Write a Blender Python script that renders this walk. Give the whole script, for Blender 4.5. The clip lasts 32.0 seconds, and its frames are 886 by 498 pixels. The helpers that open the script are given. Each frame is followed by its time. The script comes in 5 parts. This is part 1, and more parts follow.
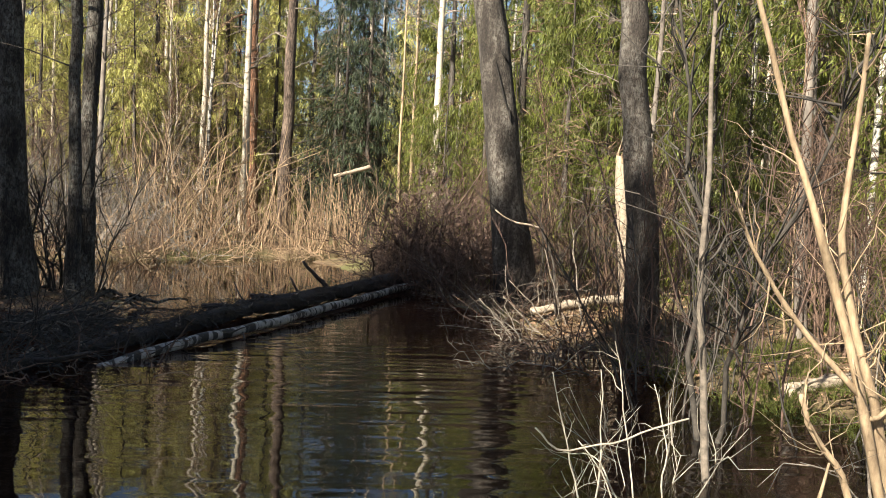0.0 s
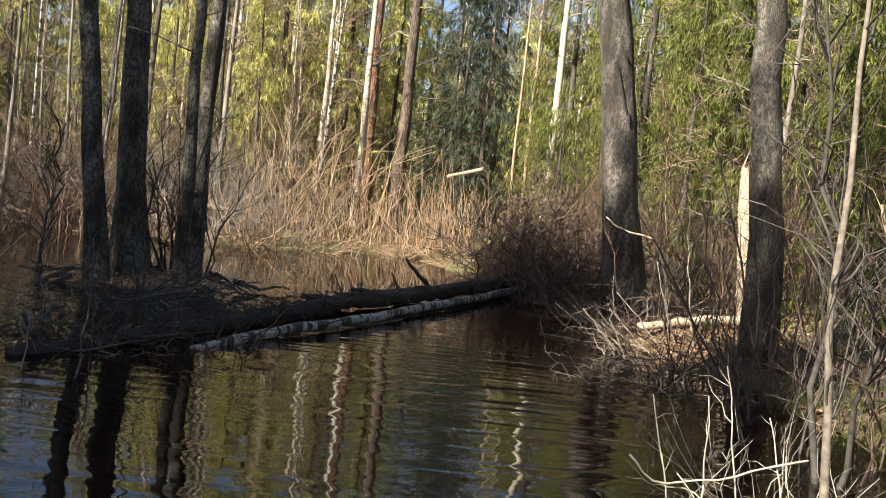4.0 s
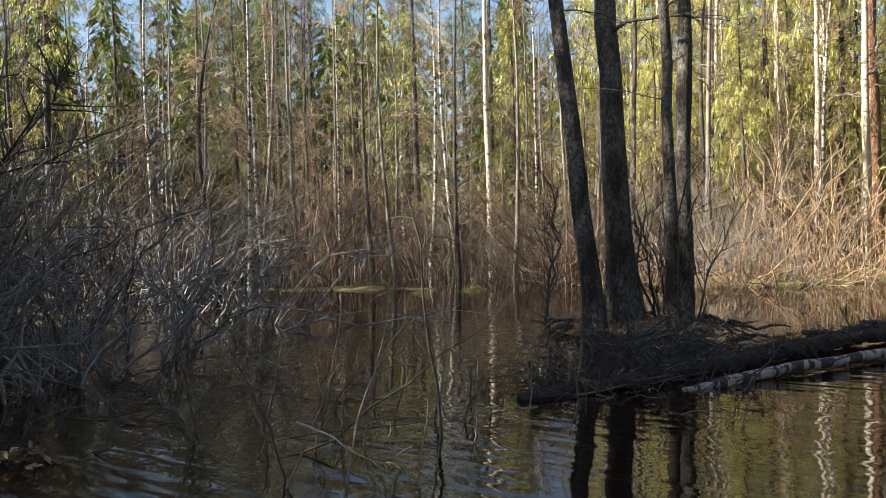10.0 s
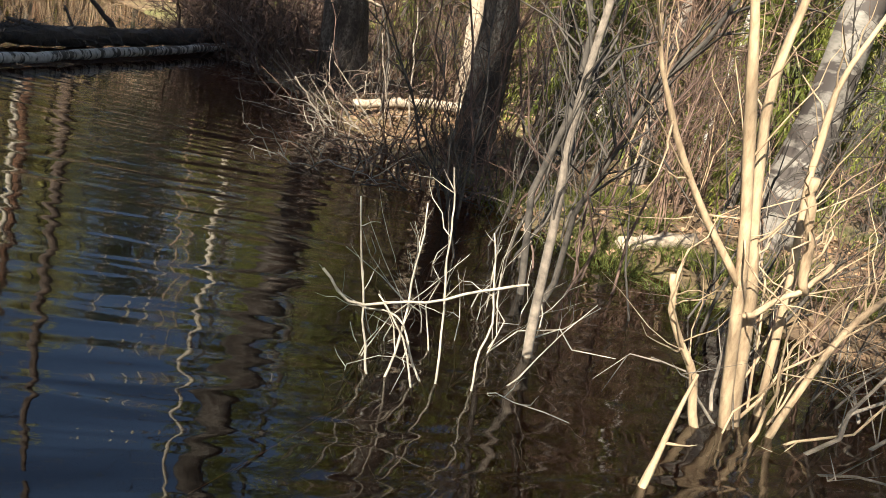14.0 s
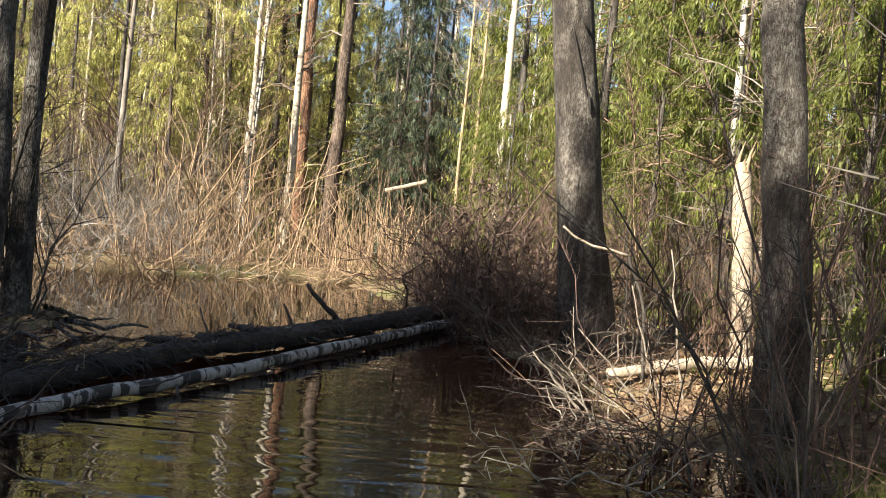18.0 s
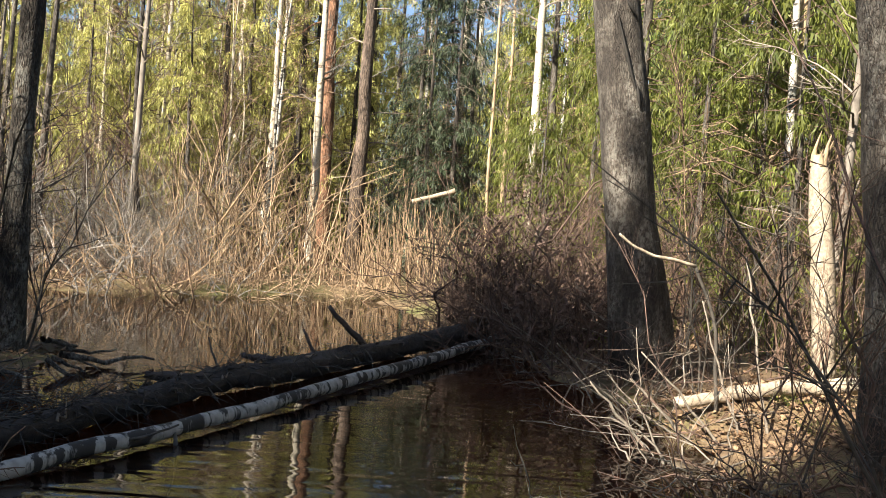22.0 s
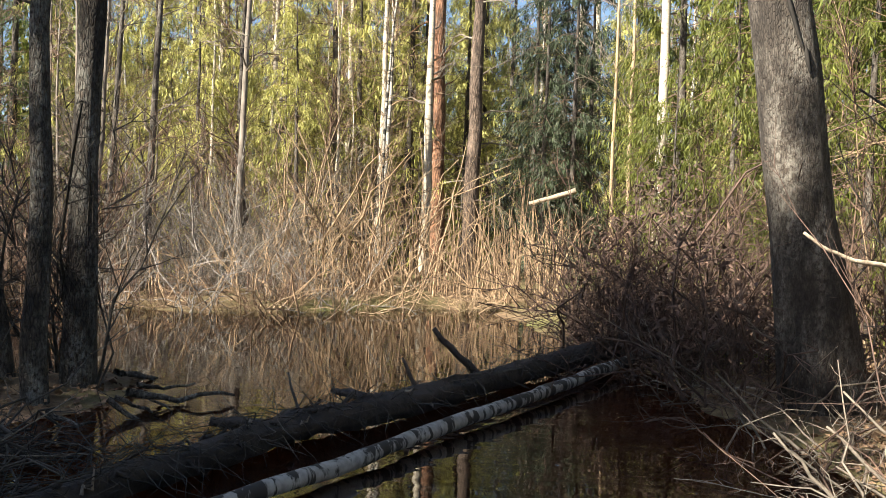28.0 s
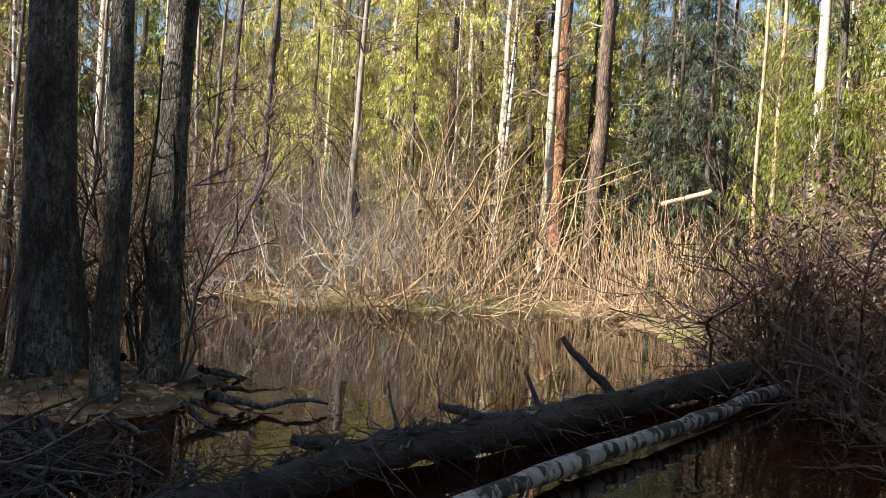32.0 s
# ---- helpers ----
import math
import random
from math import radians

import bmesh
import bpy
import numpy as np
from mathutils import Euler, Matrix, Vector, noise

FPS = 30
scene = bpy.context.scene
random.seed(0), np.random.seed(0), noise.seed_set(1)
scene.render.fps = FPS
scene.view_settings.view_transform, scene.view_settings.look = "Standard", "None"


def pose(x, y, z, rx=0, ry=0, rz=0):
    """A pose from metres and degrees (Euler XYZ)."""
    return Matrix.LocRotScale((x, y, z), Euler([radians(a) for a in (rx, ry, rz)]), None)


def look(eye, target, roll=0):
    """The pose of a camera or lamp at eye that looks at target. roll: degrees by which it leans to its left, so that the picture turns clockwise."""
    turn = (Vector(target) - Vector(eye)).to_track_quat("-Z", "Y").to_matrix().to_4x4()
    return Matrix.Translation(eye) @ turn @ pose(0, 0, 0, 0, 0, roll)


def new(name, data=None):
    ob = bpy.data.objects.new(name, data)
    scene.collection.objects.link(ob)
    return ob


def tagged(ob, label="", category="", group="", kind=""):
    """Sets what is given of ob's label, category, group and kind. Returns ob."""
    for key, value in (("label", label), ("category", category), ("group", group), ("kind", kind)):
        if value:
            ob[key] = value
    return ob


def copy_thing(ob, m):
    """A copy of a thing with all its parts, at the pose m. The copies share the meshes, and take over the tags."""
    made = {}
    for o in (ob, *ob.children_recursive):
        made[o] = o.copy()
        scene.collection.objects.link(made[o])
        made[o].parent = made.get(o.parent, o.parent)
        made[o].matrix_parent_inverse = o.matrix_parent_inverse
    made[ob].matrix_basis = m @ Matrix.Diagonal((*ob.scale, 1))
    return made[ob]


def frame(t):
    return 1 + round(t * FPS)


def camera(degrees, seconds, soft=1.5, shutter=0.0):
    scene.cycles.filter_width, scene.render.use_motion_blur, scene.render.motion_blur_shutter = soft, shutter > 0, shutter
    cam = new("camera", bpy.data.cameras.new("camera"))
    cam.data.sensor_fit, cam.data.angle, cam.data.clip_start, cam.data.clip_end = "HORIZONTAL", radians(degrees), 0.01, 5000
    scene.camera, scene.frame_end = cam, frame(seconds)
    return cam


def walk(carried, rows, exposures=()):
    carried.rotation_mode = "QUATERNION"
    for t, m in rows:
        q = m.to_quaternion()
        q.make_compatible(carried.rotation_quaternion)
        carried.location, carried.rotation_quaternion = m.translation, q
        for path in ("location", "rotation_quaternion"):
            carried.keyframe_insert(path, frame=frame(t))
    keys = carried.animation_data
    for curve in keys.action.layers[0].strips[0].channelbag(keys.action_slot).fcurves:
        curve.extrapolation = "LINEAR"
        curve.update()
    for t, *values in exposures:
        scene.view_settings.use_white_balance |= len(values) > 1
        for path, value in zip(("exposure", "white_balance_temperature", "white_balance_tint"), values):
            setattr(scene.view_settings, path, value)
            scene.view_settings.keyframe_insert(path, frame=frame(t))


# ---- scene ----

# ================= camera and walk =================
cam = camera(55.1, 32.0, soft=0.6)
PATH = [
    (0, (0.000, 0.000, 1.471), (0.243, 1.983, 1.371), 2.76),
    (0.5, (0.005, -0.045, 1.477), (0.319, 1.928, 1.377), 3.01),
    (1, (0.014, -0.000, 1.459), (0.504, 1.937, 1.378), 4.11),
    (1.5, (0.061, 0.100, 1.454), (0.639, 2.010, 1.318), 4.34),
    (2, (0.096, 0.220, 1.465), (0.620, 2.144, 1.318), 4.93),
    (2.5, (0.093, 0.278, 1.474), (0.500, 2.230, 1.326), 5.99),
    (3, (0.078, 0.281, 1.470), (0.342, 2.260, 1.352), 6.80),
    (3.5, (0.050, 0.339, 1.446), (0.165, 2.332, 1.333), 6.62),
    (5.5, (0.465, 0.250, 1.388), (-0.082, 2.173, 1.346), 3.13),
    (6, (0.396, 0.357, 1.379), (-0.426, 2.180, 1.361), 1.88),
    (6.5, (0.275, 0.468, 1.403), (-0.789, 2.161, 1.389), 1.54),
    (7, (0.216, 0.491, 1.419), (-1.050, 2.039, 1.417), 1.88),
    (7.5, (0.254, 0.400, 1.432), (-1.158, 1.817, 1.446), 1.55),
    (8, (0.412, 0.248, 1.425), (-1.050, 1.612, 1.435), 0.68),
    (8.5, (0.433, 0.212, 1.420), (-0.958, 1.648, 1.418), 0.04),
    (9, (0.372, 0.283, 1.400), (-0.950, 1.784, 1.384), -0.30),
    (9.5, (0.345, 0.317, 1.397), (-0.937, 1.852, 1.358), -0.95),
    (10, (0.299, 0.366, 1.400), (-0.808, 2.031, 1.350), -1.32),
    (10.5, (0.189, 0.560, 1.387), (-0.586, 2.403, 1.329), -1.01),
    (11, (0.252, 0.877, 1.412), (-0.160, 2.833, 1.361), 0.10),
    (11.5, (0.308, 1.110, 1.420), (0.246, 3.108, 1.356), 2.04),
    (12, (0.254, 1.090, 1.424), (0.413, 3.077, 1.267), 6.43),
    (12.5, (0.185, 1.014, 1.463), (0.558, 2.943, 1.088), 12.97),
    (13, (0.195, 1.036, 1.427), (0.823, 2.881, 0.978), 16.03),
    (13.5, (0.272, 1.131, 1.378), (0.999, 2.931, 0.898), 17.12),
    (14, (0.347, 1.297, 1.329), (1.044, 3.101, 0.817), 14.87),
    (14.5, (0.440, 1.579, 1.425), (1.068, 3.432, 1.014), 10.59),
    (16.5, (0.442, 2.224, 1.354), (0.923, 4.160, 1.219), 8.10),
    (17, (0.439, 2.421, 1.346), (0.818, 4.383, 1.258), 7.09),
    (17.5, (0.529, 2.777, 1.319), (0.736, 4.765, 1.269), 5.68),
    (18, (0.594, 2.984, 1.329), (0.669, 4.982, 1.284), 5.61),
    (18.5, (0.587, 3.054, 1.342), (0.583, 5.053, 1.265), 5.62),
    (19, (0.565, 3.018, 1.382), (0.509, 5.016, 1.307), 4.71),
    (19.5, (0.521, 3.073, 1.359), (0.440, 5.071, 1.295), 3.97),
    (20, (0.432, 3.162, 1.397), (0.385, 5.161, 1.382), 3.91),
    (20.5, (0.376, 3.305, 1.397), (0.427, 5.304, 1.405), 5.05),
    (21, (0.416, 3.467, 1.360), (0.534, 5.464, 1.367), 5.96),
    (21.5, (0.494, 3.669, 1.337), (0.585, 5.667, 1.305), 5.91),
    (22, (0.555, 3.924, 1.341), (0.562, 5.924, 1.315), 3.94),
    (22.5, (0.541, 4.127, 1.356), (0.436, 6.125, 1.348), 2.20),
    (23, (0.499, 4.188, 1.349), (0.269, 6.175, 1.340), 1.47),
    (23.5, (0.498, 4.130, 1.368), (0.149, 6.099, 1.336), 1.61),
    (24, (0.555, 4.005, 1.409), (0.248, 5.981, 1.387), 2.72),
    (24.5, (0.515, 4.119, 1.423), (0.308, 6.108, 1.461), 3.58),
    (26.5, (0.475, 4.850, 1.333), (0.449, 6.850, 1.311), 5.98),
    (27, (0.531, 5.037, 1.344), (0.414, 7.033, 1.315), 5.02),
    (27.5, (0.540, 5.153, 1.350), (0.335, 7.142, 1.317), 2.92),
    (28, (0.540, 5.246, 1.370), (0.265, 7.227, 1.340), 2.01),
    (28.5, (0.491, 5.393, 1.389), (0.206, 7.373, 1.405), 2.16),
    (29, (0.362, 5.564, 1.436), (0.146, 7.552, 1.461), 3.07),
    (29.5, (0.284, 5.686, 1.413), (0.115, 7.679, 1.460), 4.25),
    (30, (0.204, 5.822, 1.373), (-0.009, 7.810, 1.436), 4.11),
    (30.5, (0.287, 6.012, 1.353), (-0.017, 7.987, 1.438), 3.59),
    (31, (0.342, 6.096, 1.319), (-0.055, 8.056, 1.359), 3.86),
    (31.5, (0.288, 6.202, 1.309), (-0.200, 8.142, 1.296), 3.87),
    (32, (0.254, 6.306, 1.268), (-0.281, 8.232, 1.231), 3.87),
]
walk(cam, [(t, look(e, g, r)) for t, e, g, r in PATH], exposures=[(0.0, 1.7, 6320, 8), (3.5, 1.8, 6320, 8), (5.5, 1.98, 6320, 8), (11.0, 2.04, 6320, 8), (13.0, 1.8, 6320, 8), (14.5, 1.97, 6320, 8), (16.5, 2.0, 6320, 8), (32.0, 2.0, 6320, 8)])

# ================= world and sun =================
SUN_EL, SUN_TO = 38.0, (0.70, 0.71)
world = bpy.data.worlds.new("sky")
scene.world = world
world.use_nodes = True
wn = world.node_tree.nodes
sky = wn.new("ShaderNodeTexSky")
sky.sky_type, sky.sun_disc = "NISHITA", False
sky.sun_elevation = radians(SUN_EL)
sky.sun_rotation = math.atan2(-SUN_TO[0], -SUN_TO[1])
world.node_tree.links.new(sky.outputs[0], wn["Background"].inputs[0])
wn["Background"].inputs[1].default_value = 0.05
sun = new("sun", bpy.data.lights.new("sun", "SUN"))
sun.data.energy, sun.data.angle, sun.data.color = 5.0, radians(0.5), (1.0, 0.9, 0.74)
sun.matrix_world = look((-SUN_TO[0] * 50, -SUN_TO[1] * 50, 50 * math.tan(radians(SUN_EL))), (0, 0, 0))


# ================= materials =================
def shader(name, rough=0.8):
    m = bpy.data.materials.new(name)
    m.use_nodes = True
    nt = m.node_tree
    return m, nt, nt.nodes["Principled BSDF"]


def node(nt, kind, **values):
    n = nt.nodes.new(kind)
    for key, v in values.items():
        n.inputs[key.replace("_", " ")].default_value = v
    return n


def mapped(nt, scale):
    tc = nt.nodes.new("ShaderNodeTexCoord")
    mp = nt.nodes.new("ShaderNodeMapping")
    mp.inputs["Scale"].default_value = scale
    nt.links.new(tc.outputs["Object"], mp.inputs["Vector"])
    return mp.outputs["Vector"]


def ramp(nt, source, stops):
    r = nt.nodes.new("ShaderNodeValToRGB")
    els = r.color_ramp.elements
    while len(els) < len(stops):
        els.new(0.5)
    for e, (at, c) in zip(els, stops):
        e.position, e.color = at, (*c, 1)
    nt.links.new(source, r.inputs["Fac"])
    return r.outputs["Color"]


def mixed(nt, fac, a, b, blend="MIX"):
    m = nt.nodes.new("ShaderNodeMix")
    m.data_type, m.blend_type = "RGBA", blend
    for socket, v in ((m.inputs[0], fac), (m.inputs[6], a), (m.inputs[7], b)):
        if hasattr(v, "is_linked"):
            nt.links.new(v, socket)
        else:
            socket.default_value = v if isinstance(v, (int, float)) else (*v, 1)
    return m.outputs[2]


def bumped(nt, bs, height, strength, distance):
    b = node(nt, "ShaderNodeBump", Strength=strength, Distance=distance)
    nt.links.new(height, b.inputs["Height"])
    nt.links.new(b.outputs["Normal"], bs.inputs["Normal"])


def varied(name, dark, light, scale=(6, 6, 6), rough=0.85, bump=0.4, dist=0.01, detail=6, island=0.25, large=0.6):
    """A matt surface mottled at two scales, with a shift of tone from piece to piece."""
    m, nt, bs = shader(name)
    bs.inputs["Roughness"].default_value = rough
    v = mapped(nt, scale)
    n1 = node(nt, "ShaderNodeTexNoise", Scale=1.0, Detail=detail, Roughness=0.65)
    nt.links.new(v, n1.inputs["Vector"])
    n2 = node(nt, "ShaderNodeTexNoise", Scale=large, Detail=2.0)
    nt.links.new(mapped(nt, (1, 1, 1)), n2.inputs["Vector"])
    c = ramp(nt, n1.outputs["Fac"], [(0.3, dark), (0.7, light)])
    k = ramp(nt, n2.outputs["Fac"], [(0.3, (0.65, 0.65, 0.65)), (0.7, (1.2, 1.2, 1.2))])
    c = mixed(nt, 1.0, c, k, "MULTIPLY")
    g = nt.nodes.new("ShaderNodeNewGeometry")
    k = ramp(nt, g.outputs["Random Per Island"], [(0.0, (1 - island,) * 3), (1.0, (1 + island,) * 3)])
    c = mixed(nt, 1.0, c, k, "MULTIPLY")
    nt.links.new(c, bs.inputs["Base Color"])
    if bump:
        bumped(nt, bs, n1.outputs["Fac"], bump, dist)
    return m


def bark(name, dark, light, patch, furrow=(30, 30, 7), lichen=0.5, dist=0.03, depth=0.85):
    """Furrowed bark with a fine scaly grain and pale patches of lichen."""
    m, nt, bs = shader(name)
    bs.inputs["Roughness"].default_value = 0.92
    vo = node(nt, "ShaderNodeTexVoronoi", Scale=1.0)
    vo.feature = "DISTANCE_TO_EDGE"
    wob = node(nt, "ShaderNodeTexNoise", Scale=1.0, Detail=4.0)
    nt.links.new(mapped(nt, (11, 11, 4)), wob.inputs["Vector"])
    nt.links.new(mixed(nt, 1.0, mapped(nt, furrow), wob.outputs["Color"], "ADD"), vo.inputs["Vector"])
    n1 = node(nt, "ShaderNodeTexNoise", Scale=1.0, Detail=8.0, Roughness=0.75)
    nt.links.new(mapped(nt, (34, 34, 20)), n1.inputs["Vector"])
    n2 = node(nt, "ShaderNodeTexNoise", Scale=1.0, Detail=6.0, Roughness=0.7)
    nt.links.new(mapped(nt, (4, 4, 1.4)), n2.inputs["Vector"])
    n3 = node(nt, "ShaderNodeTexNoise", Scale=1.0, Detail=8.0, Roughness=0.8)
    nt.links.new(mapped(nt, (26, 26, 18)), n3.inputs["Vector"])
    c = ramp(nt, n1.outputs["Fac"], [(0.3, dark), (0.7, light)])
    e = ramp(nt, vo.outputs["Distance"], [(0.02, (0.3, 0.3, 0.3)), (0.16, (1.0, 1.0, 1.0))])
    c = mixed(nt, depth, c, e, "MULTIPLY")
    big = ramp(nt, n2.outputs["Fac"], [(0.35, (0.55, 0.55, 0.55)), (0.65, (1.35, 1.3, 1.25))])
    c = mixed(nt, 1.0, c, big, "MULTIPLY")
    f = ramp(nt, n2.outputs["Fac"], [(0.44, (0, 0, 0)), (0.62, (lichen,) * 3)])
    g = ramp(nt, n3.outputs["Fac"], [(0.44, (0, 0, 0)), (0.56, (1, 1, 1))])
    c = mixed(nt, mixed(nt, 1.0, f, g, "MULTIPLY"), c, patch)
    nt.links.new(c, bs.inputs["Base Color"])
    h = mixed(nt, 0.5, e, n1.outputs["Color"])
    bumped(nt, bs, h, 1.0, dist)
    return m


def birch_bark(name, white=(0.44, 0.41, 0.36), black=(0.03, 0.026, 0.022), bands=(3, 3, 9), low=0.52, axis=None):
    """White bark with dark lenticel bands and rough black plates."""
    m, nt, bs = shader(name)
    bs.inputs["Roughness"].default_value = 0.75
    n1 = node(nt, "ShaderNodeTexNoise", Scale=1.0, Detail=4.0, Roughness=0.6, Distortion=0.4)
    nt.links.new(mapped(nt, bands), n1.inputs["Vector"])
    n2 = node(nt, "ShaderNodeTexNoise", Scale=1.0, Detail=6.0)
    nt.links.new(mapped(nt, (14, 14, 40) if axis is None else axis), n2.inputs["Vector"])
    f = ramp(nt, n1.outputs["Fac"], [(low, (0, 0, 0)), (low + 0.05, (1, 1, 1))])
    w = ramp(nt, n2.outputs["Fac"], [(0.3, tuple(a * 0.6 for a in white)), (0.6, white)])
    nt.links.new(mixed(nt, f, w, black), bs.inputs["Base Color"])
    bumped(nt, bs, n1.outputs["Fac"], 0.4, 0.01)
    return m


M_ALDER = bark("alder_bark", (0.022, 0.017, 0.014), (0.1, 0.08, 0.064), (0.36, 0.35, 0.31), furrow=(46, 46, 12), lichen=0.6)
M_GREYBARK = bark("aspen_bark", (0.024, 0.019, 0.016), (0.1, 0.081, 0.066), (0.28, 0.26, 0.225), furrow=(58, 58, 17), lichen=0.65, dist=0.018, depth=0.5)
M_PINE = bark("pine_bark", (0.12, 0.05, 0.028), (0.36, 0.19, 0.11), (0.42, 0.26, 0.18), furrow=(16, 16, 4), lichen=0.4)
M_BIRCH = birch_bark("birch_bark")
M_FARBARK = varied("slender_trunk_bark", (0.075, 0.06, 0.05), (0.28, 0.24, 0.2), (9, 9, 3), island=0.45)
M_LOG = varied("wet_log_bark", (0.016, 0.012, 0.01), (0.075, 0.056, 0.045), (14, 14, 14), rough=0.7, bump=0.9, dist=0.03)
M_TWIG = varied("grey_twig", (0.085, 0.07, 0.056), (0.29, 0.24, 0.19), (20, 20, 20), island=0.5, bump=0)
M_TAN = varied("tan_shoot", (0.085, 0.054, 0.034), (0.4, 0.275, 0.17), (12, 12, 12), island=0.6, bump=0)
M_STEM = varied("pale_dead_stem", (0.2, 0.135, 0.08), (0.47, 0.35, 0.22), (25, 25, 8), island=0.3, bump=0.4)
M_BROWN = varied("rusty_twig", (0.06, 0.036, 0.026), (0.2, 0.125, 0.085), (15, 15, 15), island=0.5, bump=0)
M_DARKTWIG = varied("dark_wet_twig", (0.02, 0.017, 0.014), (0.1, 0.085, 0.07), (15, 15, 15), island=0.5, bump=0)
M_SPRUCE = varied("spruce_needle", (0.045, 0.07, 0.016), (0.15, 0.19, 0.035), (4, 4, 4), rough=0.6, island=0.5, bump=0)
# brightened yellow copy of the spruce needles, with sunlight put into the colour
M_SPRUCE_Y = varied("sun_toned_spruce_needle", (0.22, 0.225, 0.05), (0.56, 0.52, 0.17), (3, 3, 3), rough=0.6, island=0.5, bump=0)
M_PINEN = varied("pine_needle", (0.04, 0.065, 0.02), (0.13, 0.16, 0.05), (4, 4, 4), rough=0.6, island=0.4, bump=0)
# near-black copy of the spruce needles, with shade put into the colour
M_SPRUCE_D = varied("shade_toned_spruce_needle", (0.012, 0.023, 0.008), (0.045, 0.062, 0.022), (4, 4, 4), rough=0.6, island=0.5, bump=0)
# greener copy, with some of the right bank's shade in its darker tone
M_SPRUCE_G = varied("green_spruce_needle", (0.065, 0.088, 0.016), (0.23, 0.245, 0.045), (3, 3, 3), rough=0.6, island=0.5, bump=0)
M_RUST = varied("rotten_twig", (0.042, 0.026, 0.021), (0.16, 0.1, 0.075), (15, 15, 15), island=0.5, bump=0)
M_SEDGE = varied("dead_sedge", (0.15, 0.105, 0.055), (0.36, 0.275, 0.15), (9, 9, 9), island=0.4, bump=0)
M_MOSS = varied("green_moss", (0.05, 0.07, 0.012), (0.2, 0.21, 0.04), (30, 30, 30), island=0.4, bump=0.5)
M_DEADWOOD = varied("bleached_wood", (0.19, 0.145, 0.1), (0.5, 0.41, 0.31), (30, 30, 30), island=0.2, bump=0.5)
M_BIRCHFAR = birch_bark("cream_birch_bark", (0.54, 0.47, 0.37), (0.12, 0.09, 0.065), (3, 3, 7), 0.6)
# white lowered to grey: the old birch's shade is put into its bark
M_OLDBIRCH = birch_bark("shade_toned_old_birch_bark", (0.2, 0.18, 0.155), (0.05, 0.04, 0.035), (2.5, 2.5, 6), 0.47)
M_LYING = birch_bark("lying_birch_bark", (0.36, 0.34, 0.31), (0.03, 0.026, 0.022), (9, 9, 2), 0.47, (20, 20, 20))
M_PINEGREY = bark("grey_pine_bark", (0.05, 0.035, 0.027), (0.18, 0.13, 0.1), (0.34, 0.26, 0.2), furrow=(16, 16, 4), lichen=0.4)
M_CRACK = varied("dark_crack", (0.01, 0.008, 0.007), (0.03, 0.025, 0.02))
M_WILLOW = varied("willow_bark", (0.17, 0.11, 0.065), (0.44, 0.32, 0.2), (12, 12, 12), island=0.45, bump=0)
M_LEAF = varied("fallen_leaf", (0.12, 0.065, 0.035), (0.34, 0.22, 0.13), (9, 9, 9), island=0.5, bump=0)
M_THICKET = varied("grey_willow_bark", (0.1, 0.088, 0.08), (0.36, 0.33, 0.3), (14, 14, 14), island=0.7, bump=0)
M_PALETWIG = varied("bleached_twig", (0.24, 0.2, 0.15), (0.5, 0.44, 0.35), (20, 20, 20), island=0.35, bump=0)


def thin(m, share=0.45):
    """Lets light through a thin leaf or needle."""
    nt = m.node_tree
    bs = nt.nodes["Principled BSDF"]
    out = [n for n in nt.nodes if n.type == "OUTPUT_MATERIAL"][0]
    tr = nt.nodes.new("ShaderNodeBsdfTranslucent")
    mx = nt.nodes.new("ShaderNodeMixShader")
    mx.inputs[0].default_value = share
    nt.links.new(bs.inputs["Base Color"].links[0].from_socket, tr.inputs[0])
    nt.links.new(bs.outputs[0], mx.inputs[1])
    nt.links.new(tr.outputs[0], mx.inputs[2])
    nt.links.new(mx.outputs[0], out.inputs[0])


for needle in (M_SPRUCE, M_SPRUCE_Y, M_SPRUCE_G, M_PINEN, M_SEDGE):
    thin(needle)


def leafy(m, share=0.3):
    """Lets part of the light pass through thin needles."""
    nt = m.node_tree
    bs, out = nt.nodes["Principled BSDF"], nt.nodes["Material Output"]
    tl = nt.nodes.new("ShaderNodeBsdfTranslucent")
    nt.links.new(bs.inputs["Base Color"].links[0].from_socket, tl.inputs["Color"])
    mx = nt.nodes.new("ShaderNodeMixShader")
    mx.inputs[0].default_value = share
    nt.links.new(bs.outputs[0], mx.inputs[1])
    nt.links.new(tl.outputs[0], mx.inputs[2])
    nt.links.new(mx.outputs[0], out.inputs["Surface"])


for m_ in (M_SPRUCE, M_SPRUCE_Y, M_PINEN, M_MOSS, M_SEDGE):
    leafy(m_)


